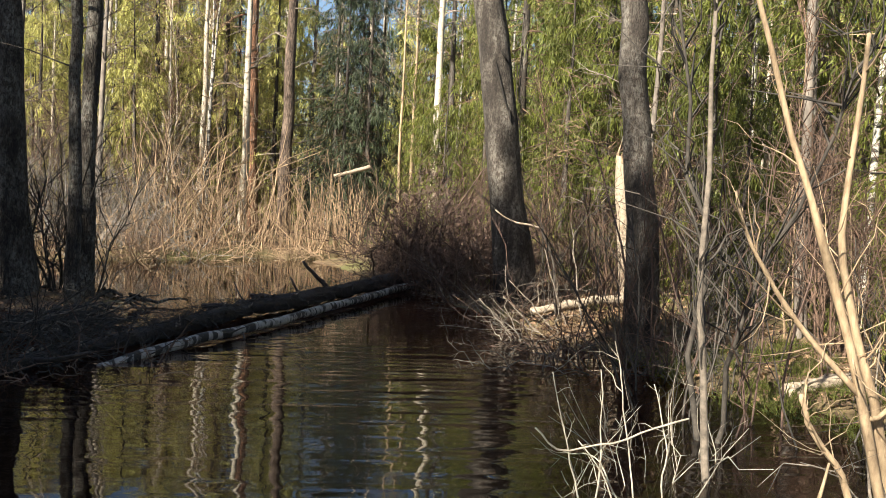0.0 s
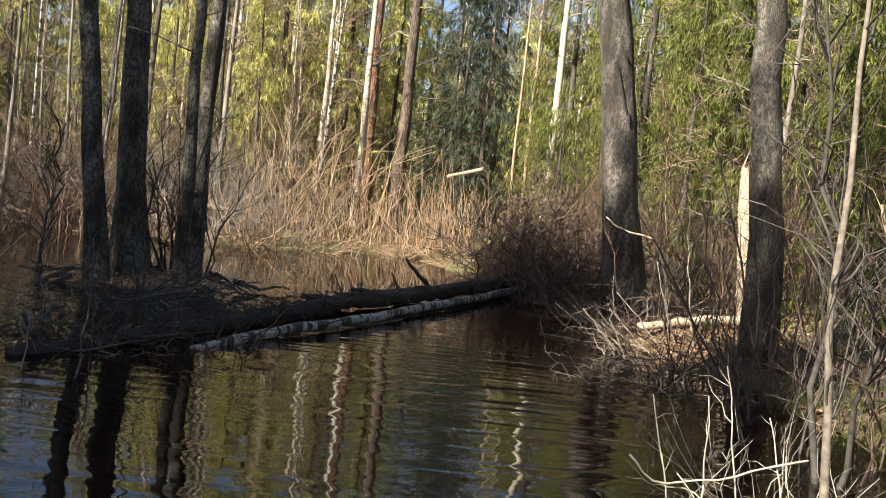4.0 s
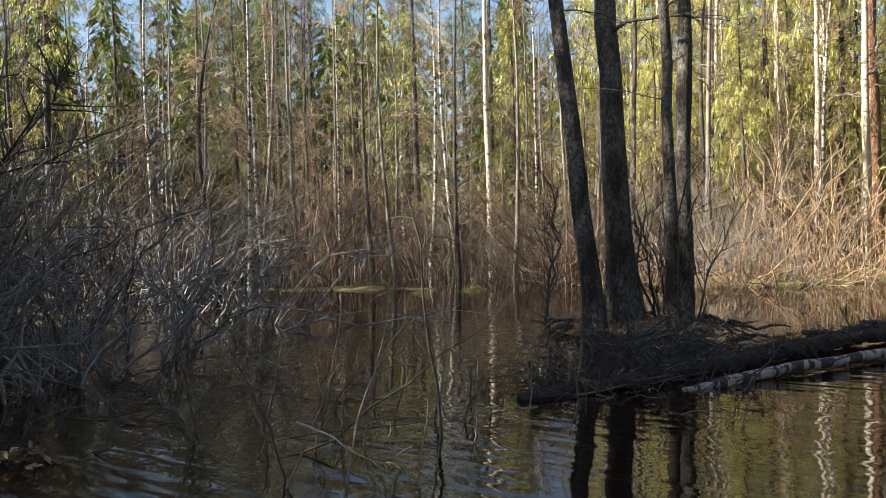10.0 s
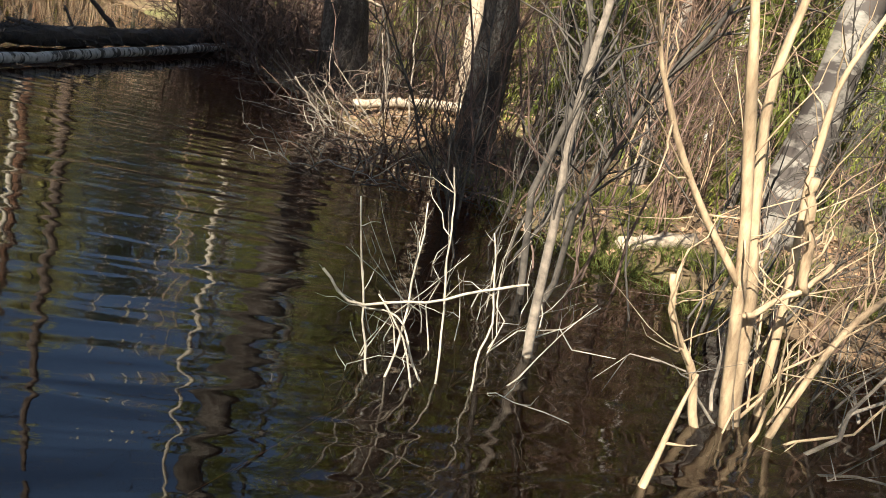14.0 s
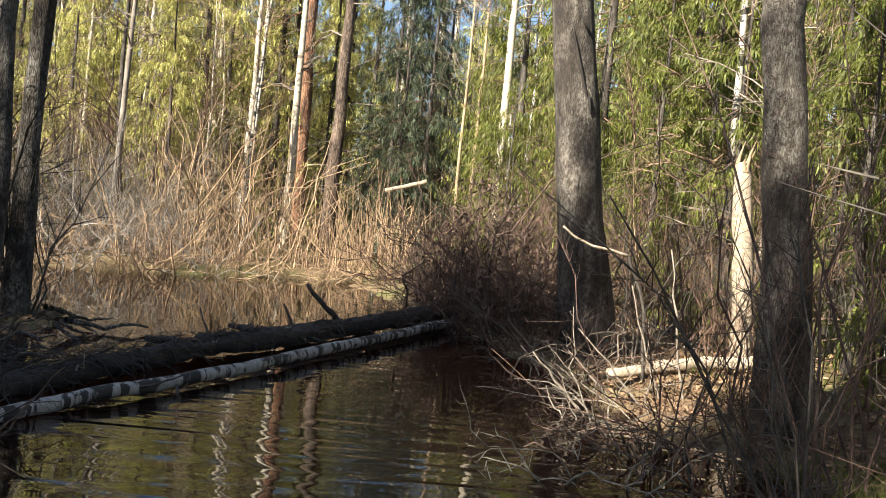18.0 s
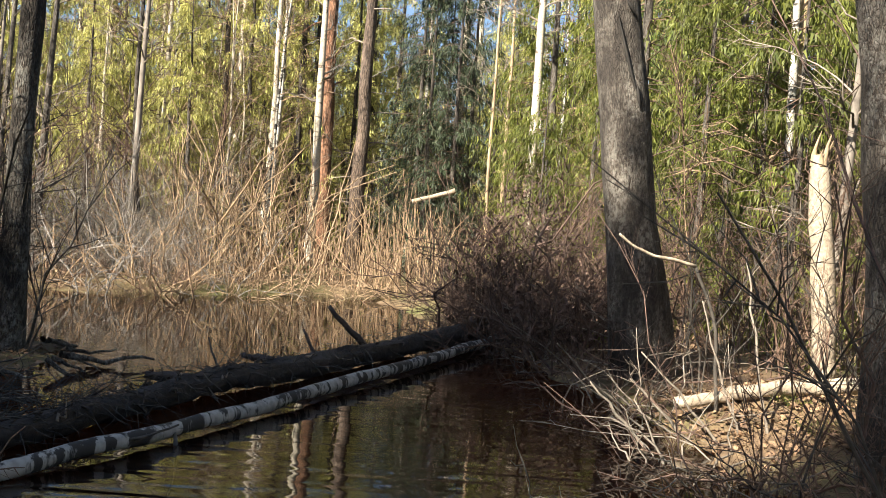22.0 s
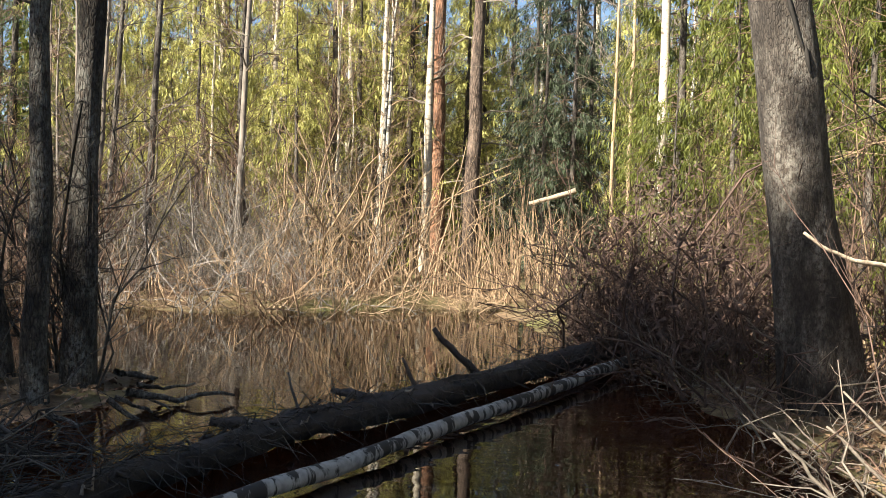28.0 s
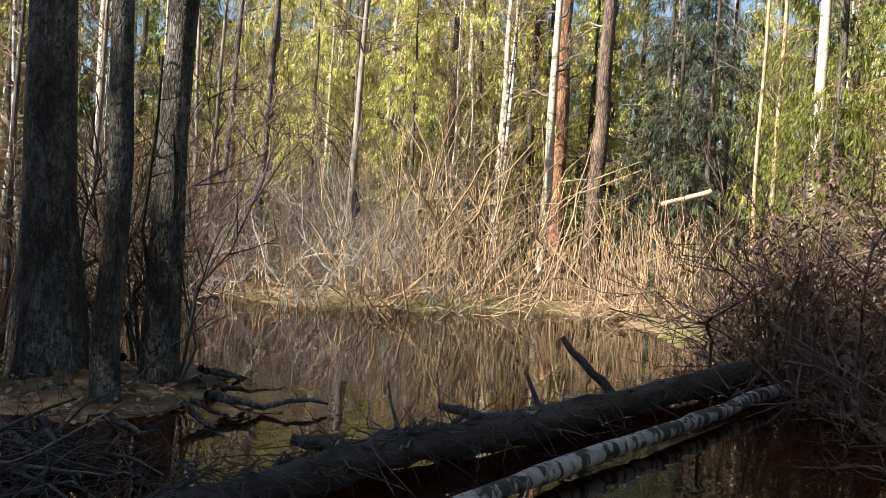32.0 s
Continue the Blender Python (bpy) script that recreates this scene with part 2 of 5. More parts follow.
def ground_material():
    m, nt, bs = shader("forest_floor")
    bs.inputs["Roughness"].default_value = 0.95
    n1 = node(nt, "ShaderNodeTexNoise", Scale=1.0, Detail=9.0, Roughness=0.75)
    nt.links.new(mapped(nt, (5, 5, 5)), n1.inputs["Vector"])
    n2 = node(nt, "ShaderNodeTexNoise", Scale=0.5, Detail=3.0)
    nt.links.new(mapped(nt, (1, 1, 1)), n2.inputs["Vector"])
    c = ramp(nt, n1.outputs["Fac"], [(0.3, (0.05, 0.03, 0.018)), (0.55, (0.17, 0.11, 0.06)), (0.75, (0.34, 0.25, 0.14))])
    k = ramp(nt, n2.outputs["Fac"], [(0.45, (0, 0, 0)), (0.65, (0.7, 0.7, 0.7))])
    c = mixed(nt, k, c, (0.11, 0.12, 0.03))
    sep = nt.nodes.new("ShaderNodeSeparateXYZ")
    nt.links.new(mapped(nt, (1, 1, 1)), sep.inputs[0])
    up = node(nt, "ShaderNodeMath")
    up.operation = "ADD"
    up.inputs[1].default_value = 0.5
    nt.links.new(sep.outputs["Z"], up.inputs[0])
    # peat bottom, darkened with depth to stand in for light lost in water
    peat = ramp(nt, up.outputs[0], [(0.14, (1, 1, 1)), (0.3, (0, 0, 0))])
    c = mixed(nt, peat, c, (0.022, 0.013, 0.008))
    nt.links.new(c, bs.inputs["Base Color"])
    bumped(nt, bs, n1.outputs["Fac"], 0.8, 0.05)
    return m


def water_material():
    m = bpy.data.materials.new("peaty_water")
    m.use_nodes = True
    nt = m.node_tree
    nt.nodes.remove(nt.nodes["Principled BSDF"])
    out = nt.nodes["Material Output"]
    tr = nt.nodes.new("ShaderNodeBsdfTransparent")
    tr.inputs[0].default_value = (0.66, 0.29, 0.135, 1)
    gl = nt.nodes.new("ShaderNodeBsdfGlossy")
    gl.inputs["Roughness"].default_value = 0.015
    gl.inputs[0].default_value = (0.95, 0.95, 0.95, 1)
    fr = node(nt, "ShaderNodeFresnel", IOR=1.6)
    mx = nt.nodes.new("ShaderNodeMixShader")
    n1 = node(nt, "ShaderNodeTexNoise", Scale=1.0, Detail=0.6, Distortion=0.5)
    nt.links.new(mapped(nt, (1.1, 6.2, 1)), n1.inputs["Vector"])
    n2 = node(nt, "ShaderNodeTexNoise", Scale=1.0, Detail=3.0)
    nt.links.new(mapped(nt, (0.22, 0.22, 1)), n2.inputs["Vector"])
    f = ramp(nt, n2.outputs["Fac"], [(0.36, (0.14,) * 3), (0.6, (1.0,) * 3)])
    h = mixed(nt, 1.0, n1.outputs["Color"], f, "MULTIPLY")
    xyz = nt.nodes.new("ShaderNodeSeparateXYZ")
    nt.links.new(mapped(nt, (1, 1, 1)), xyz.inputs[0])
    near = node(nt, "ShaderNodeMapRange", **{"From Min": 8.0, "From Max": 13.0, "To Min": 1.0, "To Max": 0.1})
    nt.links.new(xyz.outputs["Y"], near.inputs[0])
    calm = nt.nodes.new("ShaderNodeCombineColor")
    for s in calm.inputs:
        nt.links.new(near.outputs[0], s)
    h = mixed(nt, 1.0, h, calm.outputs[0], "MULTIPLY")
    b = node(nt, "ShaderNodeBump", Strength=0.42, Distance=0.06)
    nt.links.new(h, b.inputs["Height"])
    for n in (gl, fr):
        nt.links.new(b.outputs["Normal"], n.inputs["Normal"])
    nt.links.new(fr.outputs[0], mx.inputs[0])
    nt.links.new(tr.outputs[0], mx.inputs[1])
    nt.links.new(gl.outputs[0], mx.inputs[2])
    nt.links.new(mx.outputs[0], out.inputs["Surface"])
    return m


M_GROUND, M_WATER = ground_material(), water_material()

# ================= mesh tools =================
rng = np.random.default_rng(7)


def mesh_from(name, verts, faces, mat, smooth=True):
    """A mesh from arrays of vertices and of faces that all have the same number of corners."""
    verts, faces = np.asarray(verts, np.float32), np.asarray(faces, np.int32)
    me = bpy.data.meshes.new(name)
    me.vertices.add(len(verts))
    me.vertices.foreach_set("co", verts.ravel())
    n, k = faces.shape
    me.loops.add(n * k)
    me.loops.foreach_set("vertex_index", faces.ravel())
    me.polygons.add(n)
    me.polygons.foreach_set("loop_start", np.arange(n, dtype=np.int32) * k)
    me.polygons.foreach_set("use_smooth", np.full(n, smooth))
    me.materials.append(mat)
    me.update(calc_edges=True)
    me.validate()
    return me


def tubes(P, R, sides=5, knobs=0.0):
    """Vertices and quads of N tapering tubes of K points each: P (N, K, 3), R (N, K)."""
    P, R = np.asarray(P, float), np.asarray(R, float)
    n, k, _ = P.shape
    T = np.gradient(P, axis=1)
    T /= np.linalg.norm(T, axis=2, keepdims=True) + 1e-9
    ref = np.where(np.abs(T[:, :1, 2:]) > 0.8, np.array([1.0, 0, 0]), np.array([0, 0, 1.0]))
    U = np.cross(T, np.broadcast_to(ref, T.shape))
    U /= np.linalg.norm(U, axis=2, keepdims=True) + 1e-9
    V = np.cross(T, U)
    a = np.arange(sides) * 2 * np.pi / sides
    ring = U[:, :, None] * np.cos(a)[:, None] + V[:, :, None] * np.sin(a)[:, None]
    rad = R[:, :, None] * (1 + knobs * rng.normal(size=(n, k, sides)))
    verts = (P[:, :, None] + ring * rad[..., None]).reshape(-1, 3)
    base = np.arange(n * k * sides).reshape(n, k, sides)
    nxt = np.roll(base, -1, axis=2)
    quads = np.stack([base[:, :-1], nxt[:, :-1], nxt[:, 1:], base[:, 1:]], -1).reshape(-1, 4)
    return verts, quads


def joined(pieces):
    verts, faces, at = [], [], 0
    for v, f in pieces:
        verts.append(v)
        faces.append(np.asarray(f) + at)
        at += len(v)
    return np.concatenate(verts), np.concatenate(faces)


def twigs(starts, ways, lengths, radii, k=4, bend=0.25, droop=0.0, wiggle=0.12, sides=3, taper=0.15):
    """Crooked tapering twigs from start points along ways."""
    starts, ways = np.asarray(starts, float), np.asarray(ways, float)
    n = len(starts)
    ways = ways / (np.linalg.norm(ways, axis=1, keepdims=True) + 1e-9)
    L, R = np.broadcast_to(lengths, (n,)), np.broadcast_to(radii, (n,))
    side = rng.normal(size=(n, 3))
    side -= (side * ways).sum(1, keepdims=True) * ways
    s = np.linspace(0, 1, k)[None, :, None]
    P = starts[:, None] + ways[:, None] * s * L[:, None, None]
    P += side[:, None] * (bend * s**2) * L[:, None, None]
    P[:, 1:] += rng.normal(size=(n, k - 1, 3)) * wiggle * L[:, None, None] / k
    P[..., 2] -= droop * (s[..., 0] ** 2) * L[:, None]
    rr = R[:, None] * (1 - (1 - taper) * np.linspace(0, 1, k)[None])
    return P, rr


def along(P, rows, at):
    """Points and tangents at fractions along polylines."""
    k = P.shape[1]
    f = np.asarray(at) * (k - 1)
    i = np.minimum(f.astype(int), k - 2)
    w = (f - i)[:, None]
    a, b = P[rows, i], P[rows, i + 1]
    t = b - a
    return a * (1 - w) + b * w, t / (np.linalg.norm(t, axis=1, keepdims=True) + 1e-9)


def offshoots(P, R, count, length, radius, spread=0.9, k=4, lo=0.25, hi=0.97, up=0.0, **kw):
    """Twigs that branch off other twigs."""
    n = len(P)
    rows = rng.integers(0, n, count)
    at = rng.uniform(lo, hi, count)
    start, tan = along(P, rows, at)
    way = tan + spread * rng.normal(size=(count, 3)) * 0.7
    way[:, 2] += up
    L = length * rng.uniform(0.5, 1.3, count) * (1.15 - 0.6 * at)
    return twigs(start, way, L, radius * rng.uniform(0.6, 1.2, count), k=k, **kw)


def part(name, data, parent, label=""):
    """A mesh as a part of a thing."""
    ob = new(name, data)
    ob.parent = parent
    if label:
        ob["label"] = label
    return ob


def thing(name, x, y, z=0.0, label="", category="", group="", kind=""):
    ob = new(name)
    ob.location = (x, y, z)
    return tagged(ob, label, category, group, kind)


def solid(name, data, label, category, group="", kind="", at=(0, 0, 0)):
    ob = new(name, data)
    ob.location = at
    return tagged(ob, label, category, group, kind)


# ================= ground and water =================
def smooth(a, b, v):
    s = np.clip((v - a) / (b - a), 0, 1)
    return s * s * (3 - 2 * s)


def wavy(x, y, s=1.0):
    return (np.sin(x * 0.9 * s + 1.3) * np.cos(y * 0.7 * s + 0.4) + 0.6 * np.sin(x * 2.1 * s - y * 1.7 * s) + 0.4 * np.cos(x * 3.7 * s + y * 4.3 * s + 2)) / 2


def far_shore(x):
    return np.interp(x, [-6.5, -5, -3.6, -2, 0.5], [18.5, 18.5, 19.4, 20.9, 21.3])


def land(x, y):
    """How far inside the shore a place lies, in metres (below zero: under water)."""
    far = y - (far_shore(x) + 22 * smooth(-6.5, -14, x))
    edge = np.interp(y, [-4, 2, 5, 6, 7.5, 9, 10.5, 11.5, 13, 15, 17, 20], [3.8, 5.1, 4.6, 3.7, 3.0, 2.5, 2.5, 2.1, 1.7, 1.3, 0.9, -0.5])
    right = x - edge
    behind = -1.6 - y
    left = np.minimum(-9.5 - x, 7.5 + 0.25 * (-x - 8) - y)
    outer = np.hypot(x + 4, y - 5) - 42
    mound = 1.0 - np.hypot((x + 3.65) / 0.85, (y - 11.4) / 1.0)
    strip = 0.5 - np.hypot((x + 12.0) / 5.0, (y - 16.0 - 0.4 * (x + 12)) / 0.9)
    return np.maximum.reduce([far, right, behind, left, outer, mound * 0.9, strip])


def height(x, y):
    d = land(x, y) + 0.35 * wavy(x, y)
    h = np.where(d > 0, 0.3 * (1 - np.exp(-np.maximum(d, 0) / 1.6)), -0.42 * (1 - np.exp(np.minimum(d, 0) / 1.3)))
    h = h + 0.2 * np.exp(-(((x - 3.2) / 0.75) ** 2 + ((y - 10.6) / 0.6) ** 2)) * (d > -1.2)
    h = h + 0.24 * np.exp(-(((x - 2.1) / 1.0) ** 2 + ((y - 4.1) / 1.5) ** 2)) * (d < 0)
    h = h + 0.5 * np.exp(-(((x + 4.75) / 0.4) ** 2 + ((y - 3.25) / 0.3) ** 2)) * (d < 0)
    return h + 0.035 * wavy(x, y, 3.1) + 0.06 * np.clip(np.hypot(x, y - 8) - 40, 0, 200) ** 0.5


def build_ground():
    a = np.concatenate([-np.geomspace(1500, 46, 14), np.arange(-44, 30, 0.3), np.geomspace(31, 1500, 14)])
    b = np.concatenate([-np.geomspace(1500, 16, 14), np.arange(-14, 30, 0.3), np.arange(30.4, 60, 0.8), np.geomspace(62, 1500, 12)])
    X, Y = np.meshgrid(a, b, indexing="ij")
    Z = height(X, Y) + rng.normal(size=X.shape) * 0.012
    n, m = X.shape
    i = np.arange(n * m).reshape(n, m)
    quads = np.stack([i[:-1, :-1], i[1:, :-1], i[1:, 1:], i[:-1, 1:]], -1).reshape(-1, 4)
    me = mesh_from("ground", np.stack([X, Y, Z], -1).reshape(-1, 3), quads, M_GROUND)
    solid("ground", me, "brown forest floor of leaf litter, moss and peat", "ground", kind="structure")


build_ground()
water = solid("water", mesh_from("water", [(-60, -30, 0), (40, -30, 0), (40, 60, 0), (-60, 60, 0)], [(0, 1, 2, 3)], M_WATER), "dark brown peaty pond water with faint ripples", "water", kind="structure")


def gz(x, y):
    return float(height(np.array(float(x)), np.array(float(y))))


# ================= trees =================
def trunk_path(x, y, top, lean=(0, 0), bow=(0, 0), k=14):
    """The centre line of a trunk from the ground upward, in its thing's own space."""
    s = np.linspace(0, 1, k)
    P = np.stack([lean[0] * s * top + bow[0] * np.sin(s * np.pi), lean[1] * s * top + bow[1] * np.sin(s * np.pi), -0.25 + s * (top + 0.25)], 1)
    P[1:, :2] += rng.normal(size=(k - 1, 2)) * 0.012
    return P


def trunk_radii(r, k, flare=0.5, tip=0.35):
    s = np.linspace(0, 1, k)
    return r * ((1 - (1 - tip) * s) + flare * np.exp(-s * k * 0.9))


def big_trunk(name, x, y, r, top, lean, mat, label, category="tree", branches=14, bow=(0, 0), blen=1.6, flare=0.5, low=0.3, twig=M_DARKTWIG, shade=40, z=None, k=18):
    t = thing(name, x, y, gz(x, y) if z is None else z, label, category)
    P = trunk_path(x, y, top, lean, bow, k)
    v, q = tubes(P[None], trunk_radii(r, k, flare)[None], 14, 0.05)
    part("trunk", mesh_from("trunk", v, q, mat), t)
    if branches:
        at = rng.uniform(low, 0.98, branches)
        st, tan = along(P[None], np.zeros(branches, int), at)
        a = rng.uniform(0, 2 * np.pi, branches)
        way = np.stack([np.cos(a), np.sin(a), rng.uniform(0.0, 0.7, branches)], 1)
        B, BR = twigs(st, way, blen * rng.uniform(0.5, 1.3, branches), r * 0.16 * rng.uniform(0.5, 1.2, branches), k=6, bend=0.3, droop=0.1, sides=5)
        for i in range(min(branches, 10)):
            part("branch", mesh_from("branch", *tubes(B[i : i + 1], BR[i : i + 1], 5), mat), t)
        C, CR = offshoots(B, BR, shade, blen * 0.6, r * 0.05, k=4)
        D, DR = offshoots(C, CR, shade * 3, blen * 0.35, r * 0.025, k=3)
        pieces = [tubes(C, CR, 3), tubes(D, DR, 3)]
        if branches > 10:
            pieces.append(tubes(B[10:], BR[10:], 4))
        tw = part("twig", mesh_from("twig", *joined(pieces), twig), t)
        tw["kind"] = "stuff"
    return t


def needle_sprays(start, way, length, width, droop):
    """Flat, pointed sprays of needles: one long pointed blade each."""
    n = len(start)
    way = way / (np.linalg.norm(way, axis=1, keepdims=True) + 1e-9)
    side = np.cross(way, rng.normal(size=(n, 3)))
    side /= np.linalg.norm(side, axis=1, keepdims=True) + 1e-9
    L, Wd = np.broadcast_to(length, (n,))[:, None], np.broadcast_to(width, (n,))[:, None]
    tip = start + way * L
    tip[:, 2:] -= droop * L
    mid = start * 0.75 + tip * 0.25
    v = np.stack([mid + side * Wd, tip, mid - side * Wd], 1).reshape(-1, 3)
    f = np.arange(3 * n).reshape(-1, 3)
    return v, f


def spruce_parts(h, r, spread, mat, density=1.0, low=0.08, hang=0.6, fine=70, size=0.45, bk=4):
    """Trunk and crown meshes of a spruce with drooping boughs and hanging branchlets."""
    k = 10
    P = trunk_path(0, 0, h, (rng.normal() * 0.01, rng.normal() * 0.01), k=k)
    v, q = tubes(P[None], trunk_radii(r, k, 0.3, 0.08)[None], 8, 0.03)
    trunk = mesh_from("trunk", v, q, M_GREYBARK)
    nb = int(h * 11 * density)
    at = low + (0.985 - low) * rng.uniform(0, 1, nb) ** 0.9
    st, _ = along(P[None], np.zeros(nb, int), at)
    a = rng.uniform(0, 2 * np.pi, nb)
    L = spread * (1.03 - at) ** 0.75 * rng.uniform(0.55, 1.15, nb) + 0.15
    way = np.stack([np.cos(a), np.sin(a), 0.25 - 0.55 * (1 - at) + rng.normal(size=nb) * 0.16], 1)
    B, BR = twigs(st, way, L, 0.006 + 0.004 * L, k=bk, bend=0.12, droop=0.3, wiggle=0.2)
    m = int(nb * fine / 4)
    rows = rng.integers(0, nb, m)
    s0, tan = along(B, rows, rng.uniform(0.12, 1.0, m) ** 0.7)
    fall = tan * rng.uniform(0.1, 0.7, (m, 1)) + rng.normal(size=(m, 3)) * 0.22
    fall[:, 2] -= hang * rng.uniform(0.5, 1.6, m)
    fall /= np.linalg.norm(fall, axis=1, keepdims=True) + 1e-9
    drop = rng.uniform(0.12, 0.5, m) * (0.5 + 0.16 * spread) * size * 1.5
    sets = []
    for j in range(4):
        ln = drop * rng.uniform(0.4, 0.62, m)
        s1 = s0 + fall * (drop * (j * 0.22))[:, None] + rng.normal(size=(m, 3)) * 0.02 * size
        sets.append(needle_sprays(s1, fall + rng.normal(size=(m, 3)) * 0.33, ln, ln * rng.uniform(0.06, 0.11, m), 0.1))
    crown = mesh_from("crown", *joined(sets), mat, smooth=False)
    limbs = mesh_from("boughs", *tubes(B, BR, 3), M_BROWN)
    return trunk, limbs, crown


def far_woods(name, a0, a1, count, mats, label, d0=50, d1=64, h0=12, h1=19, leaf=0.9):
    """A dense far edge of conifers between two bearings: one mesh for each kind of needle."""
    for j, mat in enumerate(mats):
        sets = []
        for i in range(count):
            a, d, h = radians(rng.uniform(a0, a1)), rng.uniform(d0, d1), rng.uniform(h0, h1)
            n = 420
            s = rng.uniform(0, 1, n) ** 1.3
            w = (0.13 * h + 0.6) * (1.02 - s) * np.sqrt(rng.uniform(0, 1, n))
            b = rng.uniform(0, 2 * np.pi, n)
            st = np.stack([-d * math.sin(a) + w * np.cos(b), d * math.cos(a) + 2 + w * np.sin(b), s * h + 0.3], 1)
            way = np.stack([np.cos(b), np.sin(b), -0.9 + 0 * b], 1) + rng.normal(size=(n, 3)) * 0.4
            ln = rng.uniform(0.5, 1.2, n) * leaf
            sets.append(needle_sprays(st, way, ln, ln * 0.2, 0.2))
        solid(name, mesh_from(name, *joined(sets), mat, smooth=False), label, "woods", kind="stuff")


def bare_tree_parts(h, r, mat, twig, limbs=26, fine=260, spread=1.6, low=0.3, up=0.9, tip=0.12, wob=0.25, lean=0.02):
    k = 12
    P = trunk_path(0, 0, h, (rng.normal() * lean, rng.normal() * lean), (rng.normal() * wob, rng.normal() * wob), k)
    trunk = mesh_from("trunk", *tubes(P[None], trunk_radii(r, k, 0.25, tip)[None], 8, 0.04), mat)
    at = rng.uniform(low, 0.98, limbs)
    st, _ = along(P[None], np.zeros(limbs, int), at)
    a = rng.uniform(0, 2 * np.pi, limbs)
    way = np.stack([np.cos(a), np.sin(a), up * rng.uniform(0.4, 1.4, limbs)], 1)
    B, BR = twigs(st, way, spread * (1.25 - at) * rng.uniform(0.5, 1.2, limbs), r * 0.28 * (1.2 - at), k=6, bend=0.25, droop=0.05, wiggle=0.2)
    C, CR = offshoots(B, BR, fine, spread * 0.42, 0.011, k=3, up=0.25, wiggle=0.25)
    D, DR = offshoots(C, CR, fine, spread * 0.25, 0.0085, k=2, wiggle=0.3)
    crown = mesh_from("crown", *joined([tubes(B, BR, 4), tubes(C, CR, 3), tubes(D, DR, 3)]), twig)
    return trunk, crown



def stuff(name, data, parent, label=""):
    """A part too fine to pick apart."""
    ob = part(name, data, parent, label)
    ob["kind"] = "stuff"
    return ob


def shrub(name, h, radius, stems, fine, mat, label, group="", r=0.011, lean=0.5, up=0.3, k=6, wiggle=0.25, bend=0.25, category="shrub", fmat=None, sink=0.25, at=(0, 0, 0), taper=0.25, arch=0.0, sides=4, reach=0.33):
    """A bush of many stems that spread from one stool: every stem a part, the fine twigs one."""
    t = thing(name, *at, label, category, group)
    a = rng.uniform(0, 2 * np.pi, stems)
    d = rng.uniform(0, 1, stems) ** 0.6 * radius
    st = np.stack([np.cos(a) * d, np.sin(a) * d, np.full(stems, -sink)], 1)
    way = np.stack([np.cos(a) * lean * rng.uniform(-0.1, 1, stems), np.sin(a) * lean * rng.uniform(-0.1, 1, stems), rng.uniform(0.6, 1.0, stems)], 1)
    S, SR = twigs(st, way, h * rng.uniform(0.5, 1.15, stems), r * rng.uniform(0.6, 1.4, stems), k=k, bend=bend, wiggle=wiggle, taper=taper, droop=arch)
    for i in range(stems):
        part("stem", mesh_from("stem", *tubes(S[i : i + 1], SR[i : i + 1], sides, 0.04), mat), t)
    C, CR = offshoots(S, SR, fine, h * reach, r * 0.45, k=3, up=up, wiggle=0.3)
    D, DR = offshoots(C, CR, fine, h * reach * 0.5, r * 0.32, k=2, up=0.1, wiggle=0.3)
    stuff("twig", mesh_from("twig", *joined([tubes(C, CR, 3), tubes(D, DR, 3)]), fmat or mat), t)
    return t


def dead_needles(t, h, radius, count, mat):
    """Curled brown needle clusters that still hang on a heap of dead boughs."""
    a, d = rng.uniform(0, 2 * np.pi, count), np.sqrt(rng.uniform(0, 1, count))
    top = h * (1 - 0.75 * d**2)
    st = np.stack([np.cos(a) * d * radius, np.sin(a) * d * radius, top * rng.uniform(0.1, 1.0, count) ** 0.6], 1)
    clump = np.repeat(st, 5, axis=0) + rng.normal(size=(count * 5, 3)) * 0.035
    way = rng.normal(size=(count * 5, 3)) * (1, 1, 0.7) - (0, 0, 0.4)
    ln = rng.uniform(0.06, 0.13, count * 5)
    stuff("dead_needles", mesh_from("dead_needles", *needle_sprays(clump, way, ln, ln * 0.14, 0.25), mat, smooth=False), t, "curled brown dead needles")


def plant(proto, x, y, s=1.0, turn=None, dz=0.0, tilt=0.0):
    turn = rng.uniform(0, 360) if turn is None else turn
    ob = copy_thing(proto, pose(x, y, max(gz(x, y), -0.25) + dz, tilt, 0, turn))
    ob.scale = (s, s, s * rng.uniform(0.9, 1.1))
    return ob


def discard(protos):
    for p in protos:
        for o in (*p.children_recursive, p):
            bpy.data.objects.remove(o)


def spot(points, x, y, gap):
    """Whether a place keeps clear of the places taken so far."""
    if all((x - a) ** 2 + (y - b) ** 2 > gap * gap for a, b in points):
        points.append((x, y))
        return True
    return False


# ================= the alder clump on its flooded mound =================
big_trunk("alder_tree", -4.26, 10.9, 0.135, 11, (-0.125, 0.0), M_ALDER, "leaning dark grey alder trunk on the flooded mound", bow=(0.05, 0), branches=16, blen=1.9, low=0.3, shade=60, flare=0.3)
big_trunk("alder_tree", -4.1, 11.5, 0.185, 12, (-0.05, 0.0), M_ALDER, "thick dark alder trunk on the flooded mound", branches=12, blen=1.8, low=0.33, flare=0.75)
big_trunk("alder_tree", -3.26, 11.05, 0.085, 10, (-0.005, 0.0), M_ALDER, "slim grey alder trunk at the mound's edge", bow=(-0.06, 0), branches=10, blen=1.0, low=0.3, flare=0.35)
